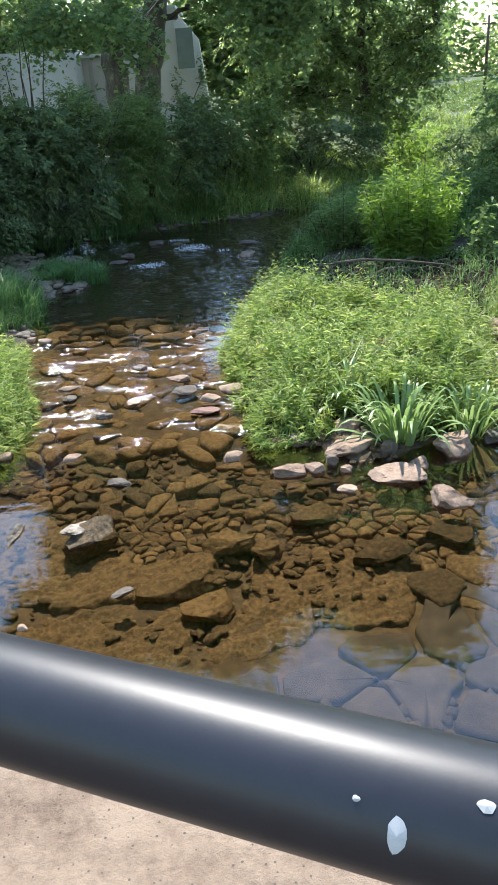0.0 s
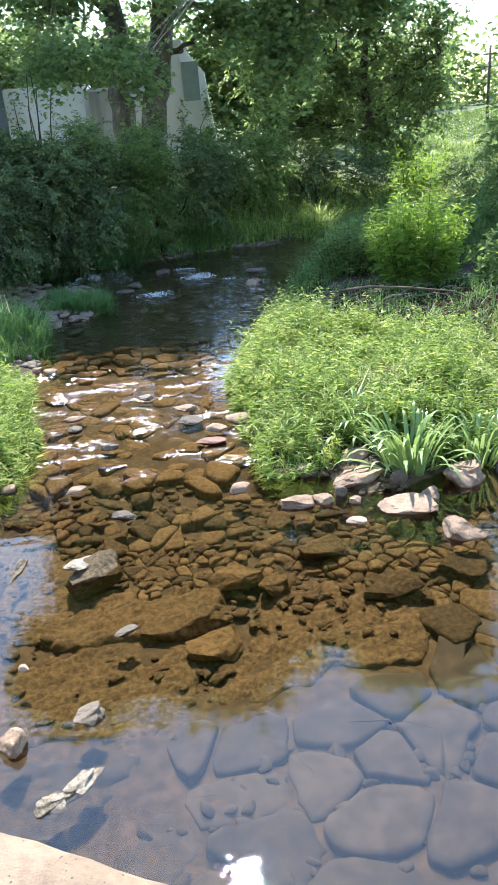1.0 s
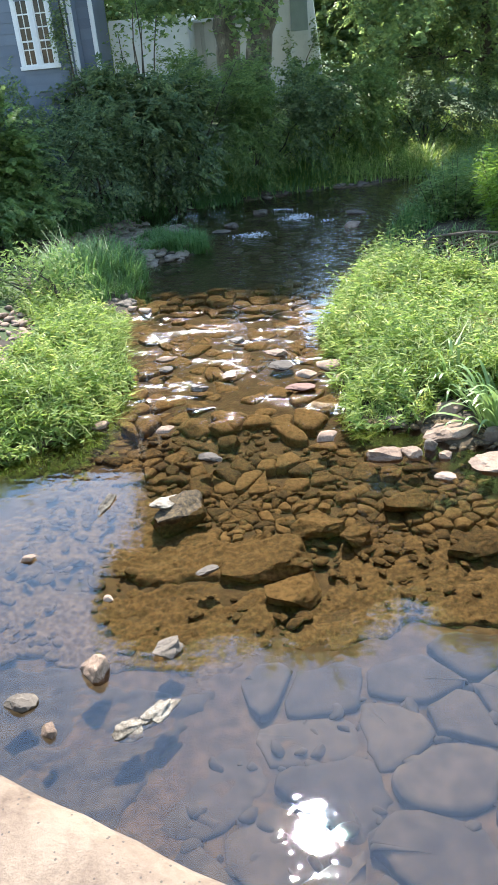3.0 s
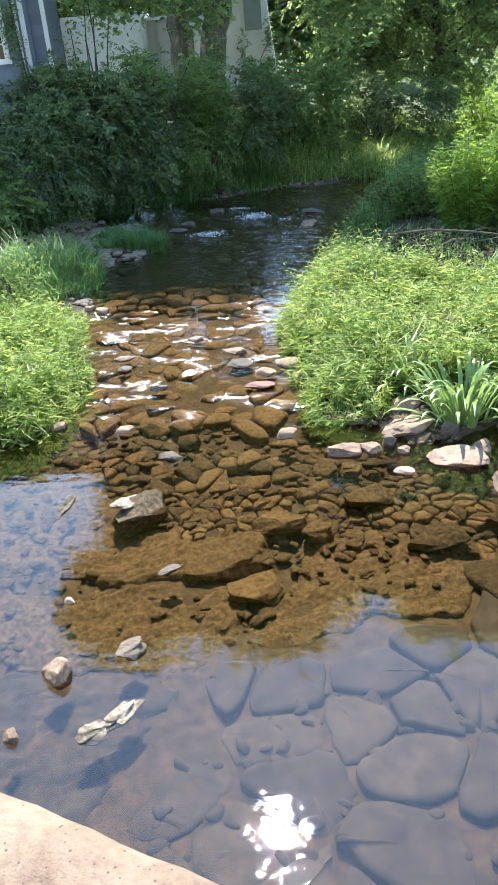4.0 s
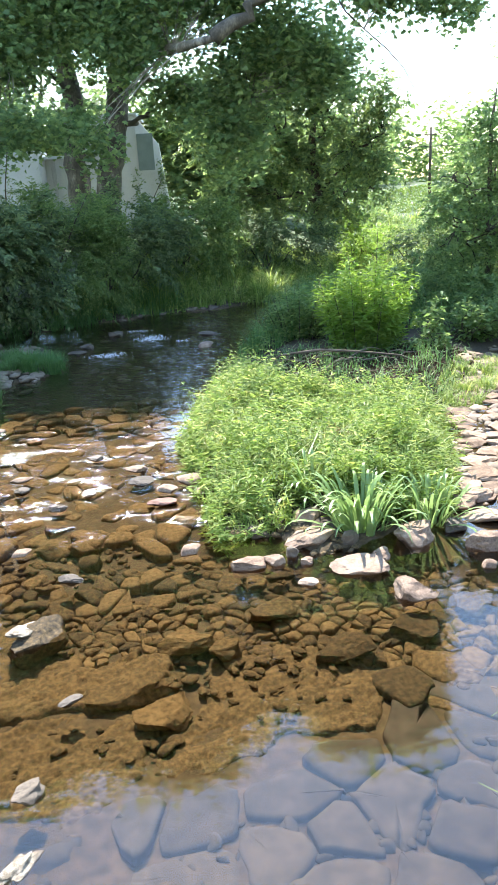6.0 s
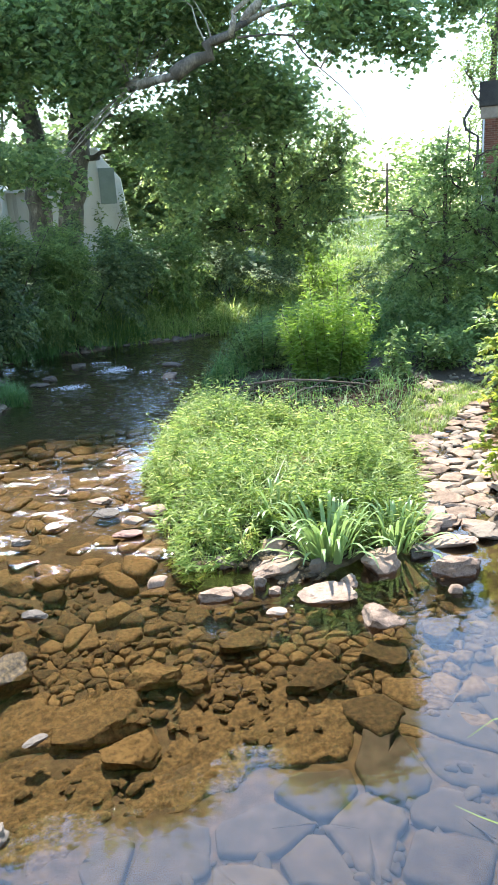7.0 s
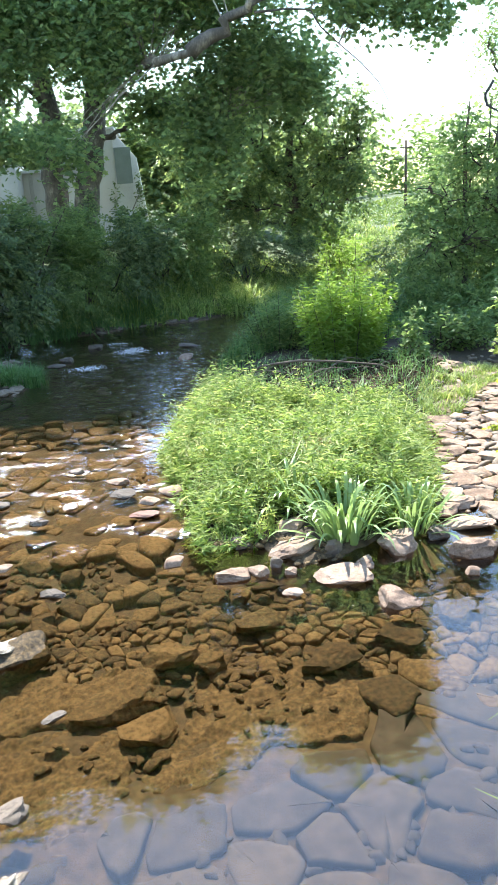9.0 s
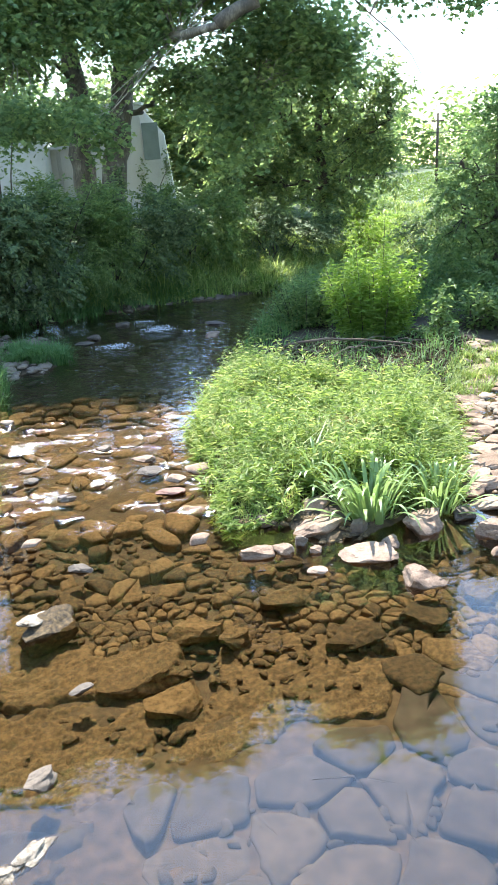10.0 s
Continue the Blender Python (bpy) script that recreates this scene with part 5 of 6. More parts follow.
tree("sycamore_tree", "huge sycamore with mottled pale bark leaning over the creek", (-4.8, 34.0, 2.2),
     [([(-4.7, 34, 2.0), (-4.4, 34, 3.6), (-3.9, 34, 5.4), (-3.5, 34, 7.3), (-2.9, 34.3, 11), (-2.4, 35, 18), (-2.4, 35.6, 26)], [0.74, 0.56, 0.50, 0.47, 0.40, 0.25, 0.08]),
      ([(-5.0, 34.2, 2.0), (-5.5, 34.3, 4.0), (-5.6, 34.3, 5.6), (-5.3, 34.3, 7.4), (-5.9, 34.6, 12), (-6.8, 34.8, 18)], [0.66, 0.52, 0.47, 0.43, 0.32, 0.12])],
     [((-3.1, 34, 8.6), (0.6, 25.4, 8.3), 0.30, 0.2), ((0.5, 25.5, 8.3), (2.8, 24.9, 9.6), 0.25, 0.1), ((2.7, 25.0, 9.6), (4.4, 24.4, 11.4), 0.16, 0.1), ((2.8, 24.9, 9.6), (9.4, 23.4, 9.9), 0.08, 0.5), ((2.4, 24.0, 9.0), (6.3, 23.6, 6.3), 0.035, 0.9), ((2.2, 24.0, 9.1), (3.2, 23.6, 10.6), 0.10, 0.1),
      ((-2.8, 34.4, 12), (3.5, 34, 17), 0.24, 0.4), ((-2.6, 34.8, 15), (2.5, 35.5, 22), 0.18, 0.3), ((-5.9, 34.6, 11), (-10, 33, 15), 0.22, 0.6), ((-6.3, 34.6, 13), (-8, 34, 19), 0.16, 0.3),
      ((-3.6, 34, 6.6), (-2.0, 33.0, 7.0), 0.15, 0.0), ((-3.3, 34, 8.0), (1.6, 29.0, 6.6), 0.13, 0.6), ((-5.4, 34.3, 8), (-6.6, 29.4, 8.6), 0.12, 0.5), ((3.0, 34, 16.5), (8.5, 34.6, 15), 0.12, 0.6), ((-2.4, 35.2, 20), (-4.5, 36, 27), 0.12, 0.3)],
     [(0, 29, 10.8, 4, 2.2, 2), (-4.5, 30, 10.6, 4, 2.2, 2.4), (6.2, 24.4, 9.9, 2.6, 1.2, .8), (2.6, 27, 11.6, 2.6, 1.3, 1.2), (1.0, 29, 6.5, 1.7, 1.2, 2.6), (2.7, 29, 8.6, 2.3, 1.4, 1.8), (-6.8, 29, 8.8, 2.2, 1.2, 1.6),
      (-2.4, 29, 8.8, 1.8, 1.2, 1.4), (4.6, 30, 8.0, 1.6, 1.2, 1.2), (-5.7, 27, 6.2, 1.3, .5, .6), (-0.8, 31, 7.3, 1.3, .8, 1.0), (-3.7, 27.5, 5.7, .7, .5, .9), (9.2, 23.6, 9.8, .8, .7, .5), (6.6, 23.8, 8.9, 1.1, .5, .45), (7.6, 23.6, 8.6, .7, .5, .45), (4.9, 24, 9.0, 1.0, .6, .6), (-4.6, 29.6, 6.4, .9, .6, .7), (-7.2, 29, 6.2, .8, .6, .8), (-6, 33, 12, 4, 2, 2.4)],
     4800, 12, 0.215, LEAF_SYC, BARK, 71, LOBED, 0.36, 240, 0.1,
     upper=([(-5, 36, 17, 5, 3.2, 6), (-4, 36.5, 25.5, 5, 3, 4.5), (0.5, 38.5, 23.4, 4.2, 2.4, 3.6), (7.8, 38, 22, 3.8, 2.4, 5.6), (10.4, 38, 23.5, 1.8, 1.8, 4.4), (3.8, 38.5, 23.4, 3.4, 2.0, 3.6), (7.4, 38, 27.2, 3.6, 2.2, 2.8), (10.4, 38, 27.4, 1.7, 1.7, 2.8), (-9.5, 37, 24, 3.5, 2.5, 5)], 5000, 11, 0.5))
tree("tall_maple", "tall broad maple rising behind the blue house", (-12.3, 37, 2.4),
     [([(-12.4, 37, 2.0), (-12.2, 37, 8), (-11.6, 37, 15), (-11.6, 36.8, 24)], [0.5, 0.42, 0.3, 0.1])],
     [((-11, 37, 11), (-8.5, 36, 17), 0.2, 0.3), ((-11.2, 37, 15), (-14.5, 36.5, 25), 0.2, 0.3), ((-11.3, 37, 17), (-9, 36, 26), 0.15, 0.2)],
     [(-10, 36, 20, 3.2, 3, 6), (-12.6, 36.5, 26.5, 3.8, 3, 4), (-14.2, 36.8, 27, 2.8, 2.6, 3.6), (-10, 36.5, 13, 2.6, 2.4, 3)], 2300, 12, 0.45, LEAF_SYC, DARKBARK, 76, LOBED, 0.6, 40, 0.2)
tree("box_elder", "rounded dark green tree behind the creek bend", (4.9, 35.0, 2.0),
     [([(4.9, 35, 1.4), (5.0, 35, 3.4), (4.7, 34.9, 5.4), (4.9, 34.8, 7.4)], [0.28, 0.24, 0.17, 0.06])],
     [((5.0, 35, 3.4), (7.7, 34.1, 5.8), 0.1, 0.4), ((4.8, 34.9, 4.2), (2.7, 34.1, 6.2), 0.1, 0.3), ((4.8, 34.9, 5.2), (6.0, 34.3, 8.0), 0.08, 0.2), ((4.9, 35, 3.0), (7.3, 33.9, 3.6), 0.08, 0.3), ((4.9, 35, 3.2), (3.1, 33.9, 3.4), 0.08, 0.2)],
     [(3.8, 34.5, 5.3, 2.7, 1.6, 2.8), (6.4, 34.5, 5.4, 2.0, 1.6, 2.3), (4.9, 34.5, 7.7, 2.1, 1.5, 1.3), (7.4, 34.1, 4.2, 1.1, 1.0, 1.4), (2.4, 34.1, 3.6, 2.0, 1.2, 1.7), (5.5, 34.1, 2.8, 2.1, 1.1, 1.3), (0.6, 34.1, 3.4, 1.5, 1.1, 1.6), (1.0, 34.5, 6.2, 2.2, 1.4, 2.2), (3.2, 34.8, 8.2, 2.0, 1.4, 1.6), (7.6, 34.4, 7.0, 1.3, 1.2, 1.6)],
     2600, 14, 0.21, LEAF_ELDER, DARKBARK, 72, DIAMOND, 0.28, 90, 0.1, spray=0.6)
tree("slender_tree", "light green slender tree rising from the stony bank", (7.6, 20.6, 1.6),
     [([(7.6, 20.6, 1.2), (7.5, 20.5, 3.0), (7.4, 20.4, 5.0), (7.5, 20.4, 6.0)], [0.09, 0.07, 0.05, 0.02]), ([(8.7, 20.8, 1.2), (8.8, 20.7, 3.0), (9.0, 20.6, 5.2)], [0.07, 0.05, 0.02])],
     [((7.5, 20.5, 2.4), (6.4, 20.0, 3.8), 0.035, 0.2), ((7.5, 20.5, 2.8), (8.8, 20.2, 4.2), 0.035, 0.2), ((7.4, 20.4, 3.4), (8.2, 20.2, 5.4), 0.03, 0.1), ((7.5, 20.5, 2.0), (6.6, 20, 2.6), 0.03, 0.1)],
     [(7.3, 20.3, 3.2, 1.2, 1.0, 1.4), (7.3, 20.3, 4.8, .85, .8, 1.1), (8.7, 20.4, 3.4, 1.2, 1.0, 1.5), (6.3, 20.2, 3.0, .8, .8, 1.2), (8.0, 20.2, 1.9, 1.6, 1.0, 1.1), (6.4, 20.0, 1.6, 1.0, .8, .9), (9.0, 20.6, 4.7, 1.0, .8, 1.0), (9.8, 20.4, 2.6, 1.0, .9, 1.3)],
     1500, 14, 0.12, LEAF_MID, DARKBARK, 73, DIAMOND, 0.18, 60, 0.15, spray=0.45)
tree("bank_tree", "broad green tree beside the old brick building", (11.2, 23.5, 2.0),
     [([(11.2, 23.5, 1.6), (11.1, 23.4, 3.2), (10.9, 23.4, 4.8)], [0.14, 0.11, 0.04])],
     [((11.1, 23.4, 2.6), (9.4, 23, 3.6), 0.05, 0.2), ((11.1, 23.4, 3.0), (12.4, 23, 4.2), 0.05, 0.2), ((11, 23.4, 3.6), (10.4, 23, 5.2), 0.04, 0.1)],
     [(10.4, 23, 3.4, 1.5, 1.2, 1.3), (11.8, 23, 3.2, 1.4, 1.2, 1.2), (9.4, 22.6, 2.6, 1.2, 1.0, 1.1), (10.6, 22.4, 2.0, 1.6, 1.0, 1.0)],
     1000, 15, 0.14, LEAF_MID, DARKBARK, 74, DIAMOND, 0.2, 40, 0.2, spray=0.5)
tree("cottonwood", "tall airy grey-green cottonwood behind the brick building", (19, 45, 3.0),
     [([(19, 45, 2.6), (19, 45, 7), (19.2, 45, 12), (19.4, 45, 17)], [0.35, 0.28, 0.18, 0.05])],
     [((19, 45, 8), (17.2, 44, 11), 0.1, 0.3), ((19.1, 45, 10), (21.5, 44, 13), 0.1, 0.3), ((19.2, 45, 12), (18, 44, 15.5), 0.08, 0.2)],
     [(19.2, 45, 13, 2.0, 2, 2.8), (17.6, 44.5, 11.2, 1.3, 1.3, 1.3), (21, 45, 11.5, 1.8, 1.6, 2.4), (19.6, 45, 16, 1.6, 1.6, 1.8), (18.6, 44.6, 8.8, 1.2, 1.2, 1.1)],
     420, 14, 0.24, LEAF_MID, DARKBARK, 75, DIAMOND, 0.35, 40, 0.2)

# bushes and trees that close the view up the valley
for k, (x, y, r, h, mat) in enumerate(((6.3, 34.5, 1.1, 2.6, LEAF_BRIGHT), (7.6, 37, 1.3, 1.9, LEAF_BRIGHT), (9.2, 33, 1.3, 1.9, LEAF_DARK), (10.6, 36, 1.6, 2.2, LEAF_MID), (12.6, 33, 1.8, 3.0, LEAF_MID), (10.4, 28.6, 1.3, 2.0, LEAF_MID), (8.6, 27.6, 1.2, 1.6, LEAF_MID),
                                       (14.6, 44, 2.0, 3.4, LEAF_MID), (15.5, 42, 2.4, 4.2, LEAF_MID), (8.2, 46, 2.0, 3.2, LEAF_MID), (14.5, 30.0, 2.0, 4.6, LEAF_MID), (18.2, 54, 2.6, 5.4, LEAF_MID))):
    shrub("valley_shrub", "sunlit green shrub in the valley beyond the bend" if mat is not LEAF_DARK else "grey-green shrub in the valley beyond the bend", x, y,
          [(x - r * .4, y, h * .55, r * .75, r * .8, h * .42), (x + r * .45, y + .2, h * .5, r * .7, r * .8, h * .40), (x, y, h * .75, r * .6, r * .6, h * .3)], int(150 * r), 14, 0.13 + 0.02 * r, mat, 90 + k, DIAMOND, 0.2, 5, group="valley shrubs", spray=0.6)
gen = np.random.default_rng(98)
MEADOW = [(5, 28.5), (10.5, 25), (14, 27), (17, 40), (21, 62), (9, 62), (7, 40)]
grass_patch("meadow_grass", "tall rank grass on the valley floor", MEADOW, 16000, (0.4, 0.9), (0.04, 0.07), GRASS, gen, 0.3, 0.6)
gen = np.random.default_rng(99)
_, far_p = blob_points(gen, [(float(x), float(gen.uniform(95, 150)), 4.5 + float(gen.uniform(0, 4)), 6.0, 4.0, 7.0 + float(gen.uniform(-2, 3))) for x in np.linspace(-70, 110, 46)], 4200, 9, 0.9, 0.5)
v, f = leaves(far_p, gen.uniform(0.7, 1.5, len(far_p)), DIAMOND, gen)
tagged(new("far_woods", mesh_of("far_woods", v, f, LEAF_MID)), "hazy green woods at the head of the valley", "woods", kind="stuff")
lawn_poly = [(15, 66), (30, 66), (36, 92), (15, 92)]
xy = scatter(lawn_poly, 9000, gen)
v, f = blades(np.stack([xy[:, 0], xy[:, 1], ground_height(xy[:, 0], xy[:, 1]) - 0.02], 1), gen.uniform(0.12, 0.3, 9000), np.full(9000, 0.16), gen)
tagged(new("lawn", mesh_of("lawn", v, f, LAWN)), "sunlit mown lawn far up the valley", "lawn", kind="stuff")


# ---- dead branches behind the island ----
for k, (x, y, r, h) in enumerate(((-24, 50, 5, 13), (-15, 56, 5, 11), (-6, 54, 4.5, 10), (1.5, 52, 4, 9), (-21, 32, 3.5, 15), (7, 60, 5, 8))):
    shrub("background_tree", "leafy green tree behind the houses", x, y,
          [(x, y, 2 + h * .6, r * .9, r * .7, h * .32), (x - r * .5, y, 2 + h * .4, r * .6, r * .6, h * .3), (x + r * .5, y - .5, 2 + h * .45, r * .6, r * .6, h * .3), (x, y - 1, 2 + h * .2, r * .8, r * .5, h * .2)],
          760, 12, 0.40, LEAF_ELDER, 120 + k, LOBED, 0.5, 6, category="tree", group="trees behind the houses")
pile = tagged(empty("driftwood_pile", 2.3, 15.3, on_ground(2.3, 15.3)), "tangle of dead brown branches washed against the island", "driftwood")
r = random.Random(5)
part("branch", tube(bmesh.new(), [Vector((x, y, z)) for x, y, z in ((-1.5, 0.3, 0.05), (-1.0, 0.2, 0.38), (-0.2, 0.1, 0.46), (0.6, 0.0, 0.40), (1.5, -0.1, 0.28), (2.0, -0.2, 0.05))], [0.015, 0.026, 0.028, 0.024, 0.018, 0.008], 9), DEADWOOD, pile)
for k in range(26):
    x, y, a = r.uniform(-1.6, 1.4), r.uniform(-0.4, 0.5), r.uniform(-0.5, 0.5)
    ln, rise = r.uniform(0.4, 1.1), r.uniform(0.05, 0.35)
    part("branch", tube(bmesh.new(), limb_points((x, y, 0.02), (x + ln * math.cos(a), y + ln * math.sin(a), rise), r.uniform(0.0, 0.2), 0.06, 6, k), list(np.linspace(0.02, 0.006, 6)), 6), DEADWOOD, pile)


# ---- buildings ----
def clapboards(bm, x0, x1, z0, z1, y, step=0.26):
    """Lapped boards, each one leaning out over the one below."""
    z = z0
    while z < z1 - 1e-6:
        t = min(step, z1 - z)
        v = [bm.verts.new(p) for p in ((x0, y - 0.022, z), (x1, y - 0.022, z), (x1, y - 0.006, z + t), (x0, y - 0.006, z + t), (x0, y, z), (x1, y, z), (x1, y, z + t), (x0, y, z + t))]
        for q in ((0, 1, 2, 3), (5, 4, 7, 6), (0, 4, 5, 1), (3, 2, 6, 7), (0, 3, 7, 4), (1, 5, 6, 2)):
            bm.faces.new([v[i] for i in q])
        z += t


def board_mesh(width, step=0.26):
    bm = bmesh.new()
    clapboards(bm, 0, width, 0, step, 0, step)
    me = bpy.data.meshes.new("clapboard")
    bm.to_mesh(me)
    bm.free()
    me.materials.append(SIDING)
    return me


def house_blue():
    house = tagged(empty("blue_house", -8.1, 22.3, 2.3, 8), "blue-grey clapboard house with a white sash window", "house")
    part("wall", boxed(-6.0, 0.0, -0.6, 0.28, 0.25, 6.0), SIDING, house)
    part("wall", boxed(0.03, 0.25, -0.6, 0.28, 6.0, 6.0), SIDING, house)
    part("wall", boxed(0.28, 0.9, -0.6, 0.70, 1.1, 6.0), SIDING, house)
    part("wall", boxed(0.50, 1.1, -0.6, 0.70, 1.5, 6.0), SIDING, house)
    part("roof", boxed(-6.4, -0.5, 6.0, 0.95, 6.4, 6.15), ROOFING, house)
    wx0, wx1, wz0, wz1 = -1.27, -0.25, 2.00, 3.60
    for a, b, lo, hi in ((-6.0, wx0, 0, 6.0), (wx0, wx1, 0, wz0), (wx0, wx1, wz1, 6.0), (wx1, 0.23, 0, 6.0)):
        me = board_mesh(b - a)
        k = 0
        while lo + 0.26 * k < hi - 0.02:
            ob = child("clapboard", me, house)
            ob.matrix_basis = pose(a, 0, lo + 0.26 * k)
            k += 1
    me = board_mesh(0.33)
    for k in range(23):
        ob = child("clapboard", me, house)
        ob.matrix_basis = pose(0.31, 0.9, 0.26 * k)
    part("corner_board", boxed(0.21, -0.035, 0, 0.32, 0.10, 6.0, bevel=0.004), WHITEPAINT, house)
    part("corner_board", boxed(0.63, 0.865, 0, 0.74, 1.0, 6.0, bevel=0.004), WHITEPAINT, house)
    part("downspout", tube(bmesh.new(), [(0.12, -0.06, 0), (0.12, -0.06, 6.0)], [0.035, 0.035], 10), WHITEPAINT, house)
    win = part("window", boxed(wx0 + 0.02, -0.012, wz0, wx1 - 0.02, -0.004, wz1), GLASS, house, "dark double casement window in a white frame")
    part("casing", boxed(wx0 - 0.02, -0.05, wz0, wx0 + 0.09, -0.003, wz1 + 0.1, bevel=0.004), WHITEPAINT, win)
    part("casing", boxed(wx1 - 0.09, -0.05, wz0, wx1 + 0.02, -0.003, wz1 + 0.1, bevel=0.004), WHITEPAINT, win)
    part("mullion", boxed(-0.825, -0.05, wz0, -0.695, -0.003, wz1, bevel=0.004), WHITEPAINT, win)
    part("sill", boxed(wx0 - 0.05, -0.09, wz0 - 0.05, wx1 + 0.05, -0.003, wz0 + 0.05, bevel=0.005), WHITEPAINT, win)
    for a, b in ((wx0 + 0.09, -0.825), (-0.695, wx1 - 0.09)):
        for z in (wz0 + 0.05, wz0 + 0.42, wz0 + 0.62, wz0 + 0.95, wz0 + 1.27):
            t = 0.05 if abs(z - wz0 - 0.62) > 0.01 else 0.07
            part("glazing_bar", boxed(a, -0.032, z, b, -0.013, z + t * 0.6), WHITEPAINT, win)
        m = (a + b) / 2
        part("glazing_bar", boxed(m - 0.012, -0.030, wz0 + 0.05, m + 0.012, -0.013, wz1), WHITEPAINT, win)
        part("stile", boxed(a, -0.034, wz0 + 0.05, a + 0.035, -0.013, wz1), WHITEPAINT, win)
        part("stile", boxed(b - 0.035, -0.034, wz0 + 0.05, b, -0.013, wz1), WHITEPAINT, win)


house_blue()
shrub("ivy", "dark ivy climbing the corner of the blue house", -7.98, 21.95, [(-7.95, 22.0, 3.4, .24, .2, .8), (-8.05, 22.0, 4.9, .26, .2, .9), (-8.0, 22, 6.2, .3, .25, .9), (-8.2, 21.9, 2.8, .4, .3, .4)], 240, 12, 0.10, LEAF_DARK, 111, DIAMOND, 0.09, 4, category="ivy")

shrub("ivy", "dark vine streaks climbing the white building", -3.2, 38.7, [(-3.35, 38.75, 4.2, .22, .10, 1.1), (-3.0, 38.75, 3.3, .22, .10, .7), (-2.2, 39.3, 4.4, .14, .12, 1.3), (-2.7, 38.9, 3.0, .5, .15, .5)], 120, 10, 0.14, LEAF_DARK, 112, DIAMOND, 0.08, 3, category="ivy", lumps=1)
shrub("forked_sapling", "thin forked sapling before the white wall", -6.9, 24.6, [(-7.2, 24.6, 4.9, .35, .2, .5), (-6.2, 24.5, 5.0, .4, .2, .5), (-6.7, 24.5, 5.6, .5, .2, .3)], 40, 7, 0.13, LEAF_MID, 113, DIAMOND, 0.16, 6, lumps=1)


def white_building():
    b = tagged(empty("white_building", -5.1, 40.0, 2.22, 0), "long weathered white outbuilding behind the trees", "building")
    b.scale = (1.112, 1.112, 1.112)
    part("wall", boxed(-6.0, 0.0, -0.4, 1.55, 0.2, 3.2), WHITEWALL, b)
    part("gable_wall", boxed(-0.6, -0.9, -0.4, 1.62, 0.0, 4.75, bevel=0.01), WHITEWALL, b)
    bm = bmesh.new()
    v = [bm.verts.new(p) for p in ((1.62, -0.9, -0.4), (2.98, -0.2, -0.4), (2.55, -0.2, 3.6), (1.62, -0.9, 4.75), (1.62, 0.2, -0.4), (2.98, 0.3, -0.4), (2.55, 0.3, 3.6), (1.62, 0.2, 4.75))]
    for q in ((0, 1, 2, 3), (5, 4, 7, 6), (0, 4, 5, 1), (3, 2, 6, 7), (0, 3, 7, 4), (1, 5, 6, 2)):
        bm.faces.new([v[i] for i in q])
    part("side_wall", bm, WHITEWALL, b)
    part("panel", boxed(1.66, -0.99, 2.5, 2.36, -0.905, 4.0, bevel=0.01), GREYDOOR, b, "grey-green door panel")
    part("vent", boxed(0.15, -0.93, 1.25, 0.75, -0.902, 1.37), ROOFING, b, "dark slot vent")
    part("vent", boxed(0.62, -0.93, 3.0, 0.78, -0.902, 3.3), ROOFING, b, "dark slot vent")
    part("vent", boxed(0.70, -0.93, 3.6, 0.84, -0.902, 3.75), ROOFING, b, "dark slot vent")
    part("roof", boxed(-6.3, -0.3, 3.2, -0.55, 4.0, 3.32), WHITEPAINT, b)
    part("roof", boxed(-0.7, -1.0, 4.75, 1.75, 3.0, 4.85), WHITEPAINT, b)
    me = None
    for k in range(28):
        ob = child("wall_panel", me, b) if me else part("wall_panel", boxed(0, -0.03, -0.3, 0.185, -0.002, 3.15, bevel=0.006), WHITEWALL, b)
        me = ob.data
        ob.matrix_basis = pose(-6.0 + 0.192 * k, 0, 0)


white_building()
trailer = tagged(empty("white_trailer", -10.4, 38.6, 2.4), "white box trailer parked behind the shrubs", "trailer")
part("body", boxed(-1.4, 0, 0.6, 2.4, 2.2, 3.75, bevel=0.05), WHITEPAINT, trailer)
part("skirt", boxed(-1.3, 0.1, 0.25, 2.3, 2.1, 0.6), ROOFING, trailer)
for x in (-0.4, 0.5):
    part("wheel", tube(bmesh.new(), [(x, 0.1, 0.33), (x, 0.35, 0.33)], [0.33, 0.33], 18), ROOFING, trailer)
fence = tagged(empty("rail_fence", -3.5, 29.6, 2.3), "low thin wire fence on top of the bank", "fence")
for k in range(7):
    part("post", tube(bmesh.new(), [(-0.9 + 0.45 * k, 0, -0.3), (-0.9 + 0.45 * k, 0, 1.25)], [0.015, 0.015], 6), GALV, fence)
part("rail", tube(bmesh.new(), [(-1.0, 0, 1.25), (2.0, 0, 1.32)], [0.014, 0.014], 6), GALV, fence)


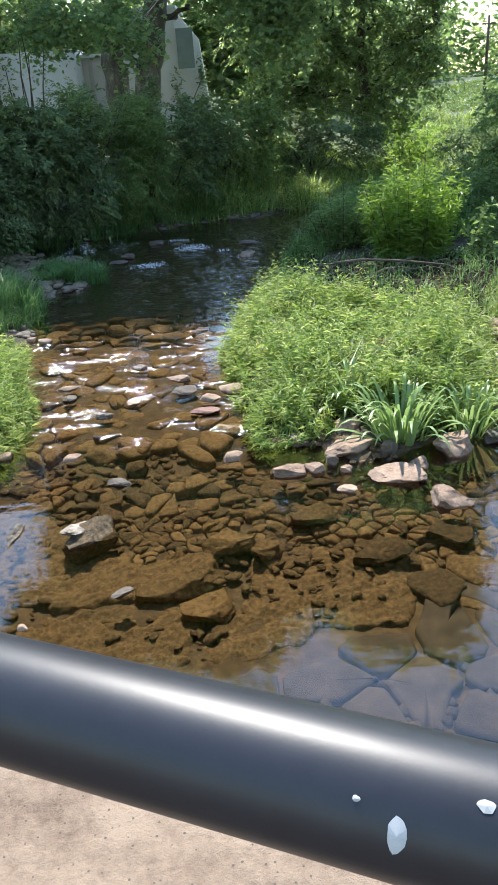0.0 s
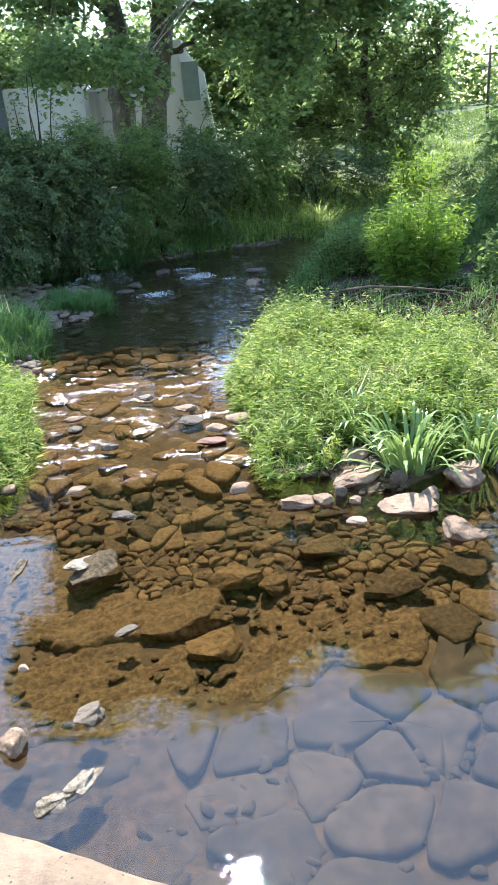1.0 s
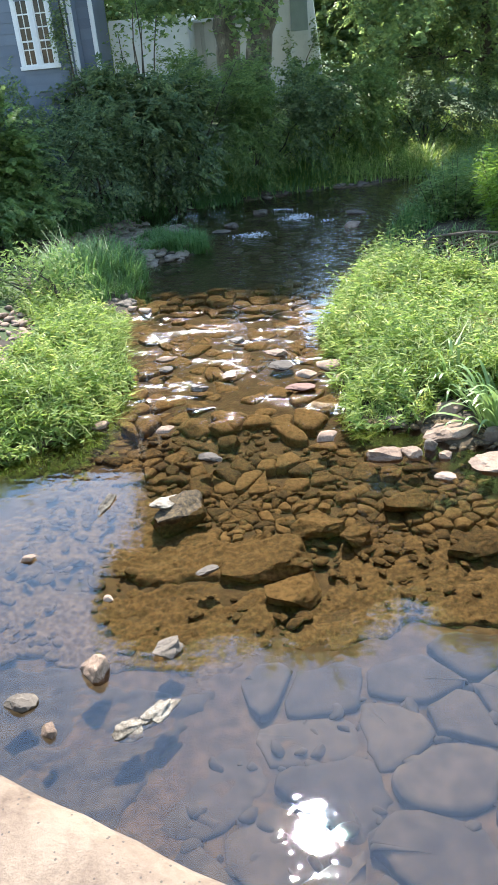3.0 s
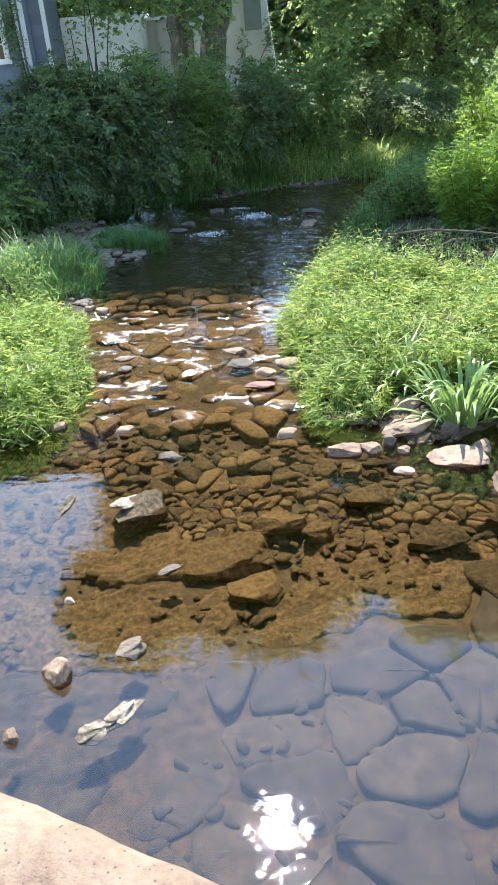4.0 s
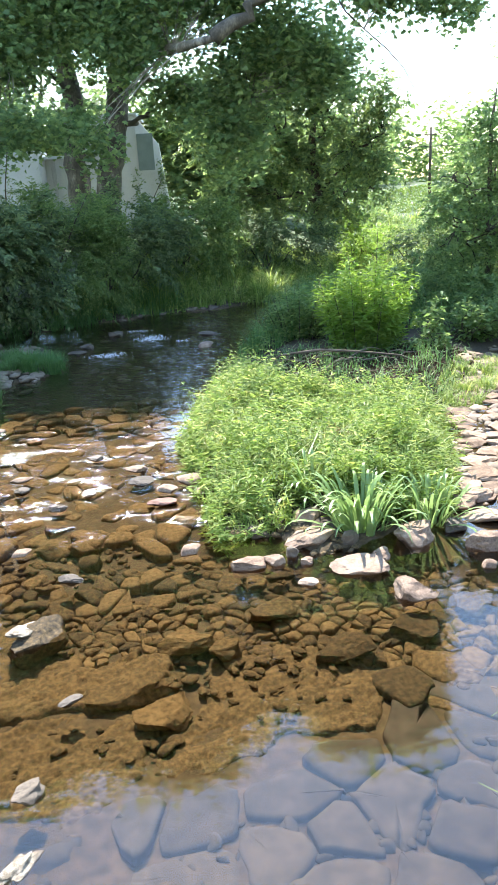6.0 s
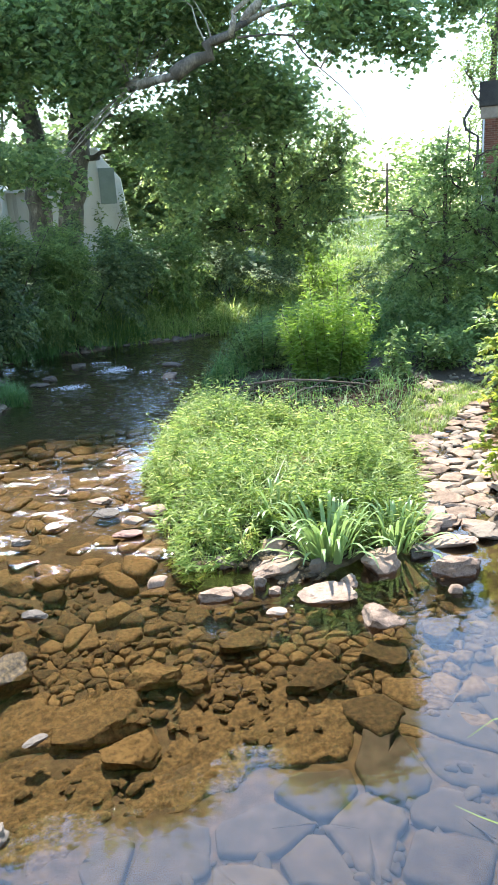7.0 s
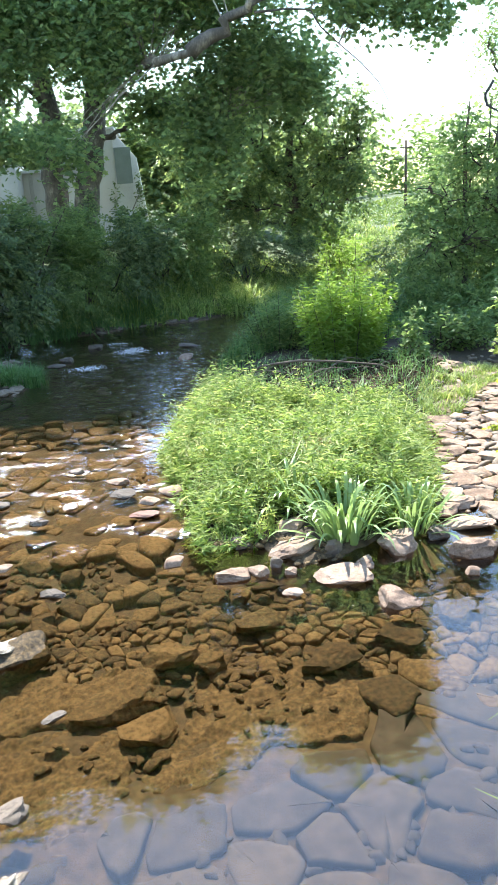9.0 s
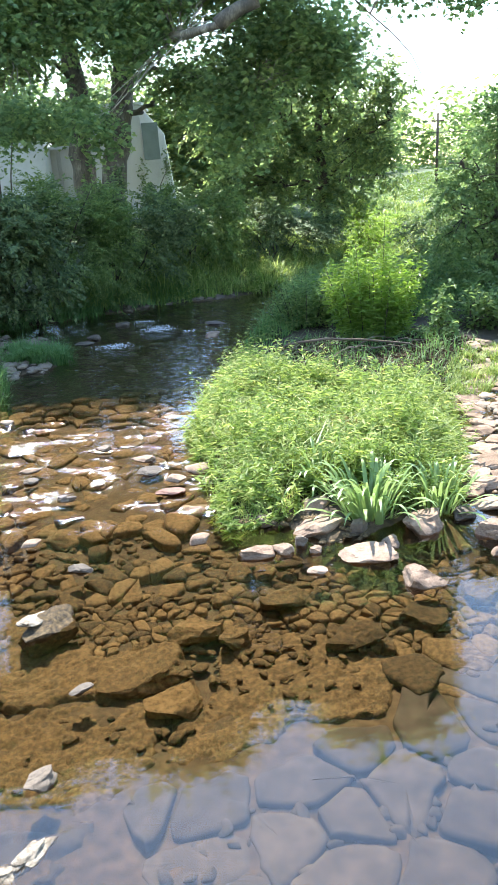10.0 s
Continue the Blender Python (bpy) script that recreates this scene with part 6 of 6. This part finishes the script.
def brick_building():
    b = tagged(empty("brick_building", 11.55, 28.0, 2.2, -25), "old red brick building with a tarred roof edge and pipes", "building")
    part("wall", boxed(0.0, 0.02, -0.6, 7.0, 6.0, 5.0), MORTAR, b)
    part("roof_edge", boxed(-0.12, -0.12, 5.12, 7.2, 6.2, 5.95, bevel=0.02), ROOFING, b, "dark tarred roof edge")
    part("cornice", boxed(-0.06, -0.06, 4.72, 7.1, 0.02, 5.12, bevel=0.015), MORTAR, b, "peeling pale cornice board")
    part("downpipe", tube(bmesh.new(), [(-0.35, -0.15, 5.2), (-0.62, -0.15, 4.75), (-0.55, -0.15, 4.4), (-0.12, -0.12, 4.15), (-0.10, -0.10, -0.4)], [0.05] * 5, 10), ROOFING, b)
    part("conduit", tube(bmesh.new(), [(0.06, -0.06, -0.4), (0.06, -0.06, 4.7)], [0.03, 0.03], 8), WHITEPAINT, b)
    part("conduit", tube(bmesh.new(), [(-0.42, -0.1, -0.4), (-0.42, -0.1, 4.6)], [0.022, 0.022], 8), ROOFING, b)
    bm = bmesh.new()
    box(bm, 0, 0, 0, 0.205, 0.05, 0.062, bevel=0.004)
    me = bpy.data.meshes.new("brick")
    bm.to_mesh(me)
    bm.free()
    me.materials.append(BRICK)
    for i in range(30):
        for j in range(10):
            ob = child("brick", me, b)
            ob.matrix_basis = pose(0.015 + j * 0.216 + (0.108 if i % 2 else 0), -0.012, 4.64 - i * 0.0745)


brick_building()
pole = tagged(empty("utility_pole", 17.3, 60, 3.0), "wooden utility pole far up the valley", "utility pole")
part("shaft", tube(bmesh.new(), [(0, 0, -0.5), (0, 0, 4.5)], [0.12, 0.09], 10), DARKBARK, pole)
part("crossarm", boxed(-0.5, -0.05, 3.9, 0.5, 0.05, 4.0), DARKBARK, pole)
wire = tagged(empty("power_line", 17.3, 59.9, 6.0), "thin power line crossing the valley", "cable")
part("cable", tube(bmesh.new(), [(-26, 4, 0.5), (-12, 1.5, 0.25), (0, 0, 0.13), (9, 0, 0.1), (24, 1, 0.6)], [0.022] * 5, 5), ROOFING, wire)


# ---- a tuft of grass that grows from the bridge's face ----
tuft = tagged(empty("grass_tuft", 0.80, 0.20, 2.95), "few arching pale green grass blades growing from the bridge face", "grass")


def arching(pts, w):
    bm = bmesh.new()
    pts = [Vector(p) for p in pts]
    rows = []
    for i, p in enumerate(pts):
        d = (pts[min(i + 1, len(pts) - 1)] - pts[max(i - 1, 0)]).normalized()
        s = d.cross(Vector((0, 0, 1))).normalized()
        k = w * (1 - (i / (len(pts) - 1)) ** 2) + 0.0003
        rows.append([bm.verts.new(p - s * k), bm.verts.new(p - Vector((0, 0, k * 0.4))), bm.verts.new(p + s * k)])
    for a, b in zip(rows, rows[1:]):
        for j in range(2):
            bm.faces.new((a[j], a[j + 1], b[j + 1], b[j])).smooth = True
    return bm


def curve_points(a, b, c, d, n=14):
    a, b, c, d = Vector(a), Vector(b), Vector(c), Vector(d)
    return [a * (1 - t) ** 3 + b * 3 * t * (1 - t) ** 2 + c * 3 * t * t * (1 - t) + d * t ** 3 for t in (i / (n - 1) for i in range(n))]


for tip, bend in (((-0.49, 0.77, 0.33), (-0.36, 0.80, 0.46)), ((-0.51, 0.755, 0.235), (-0.42, 0.70, 0.20))):
    part("blade", arching(curve_points((0, 0, 0), (0.0, 0.35, 0.35), bend, tip), 0.005), GRASS, tuft)
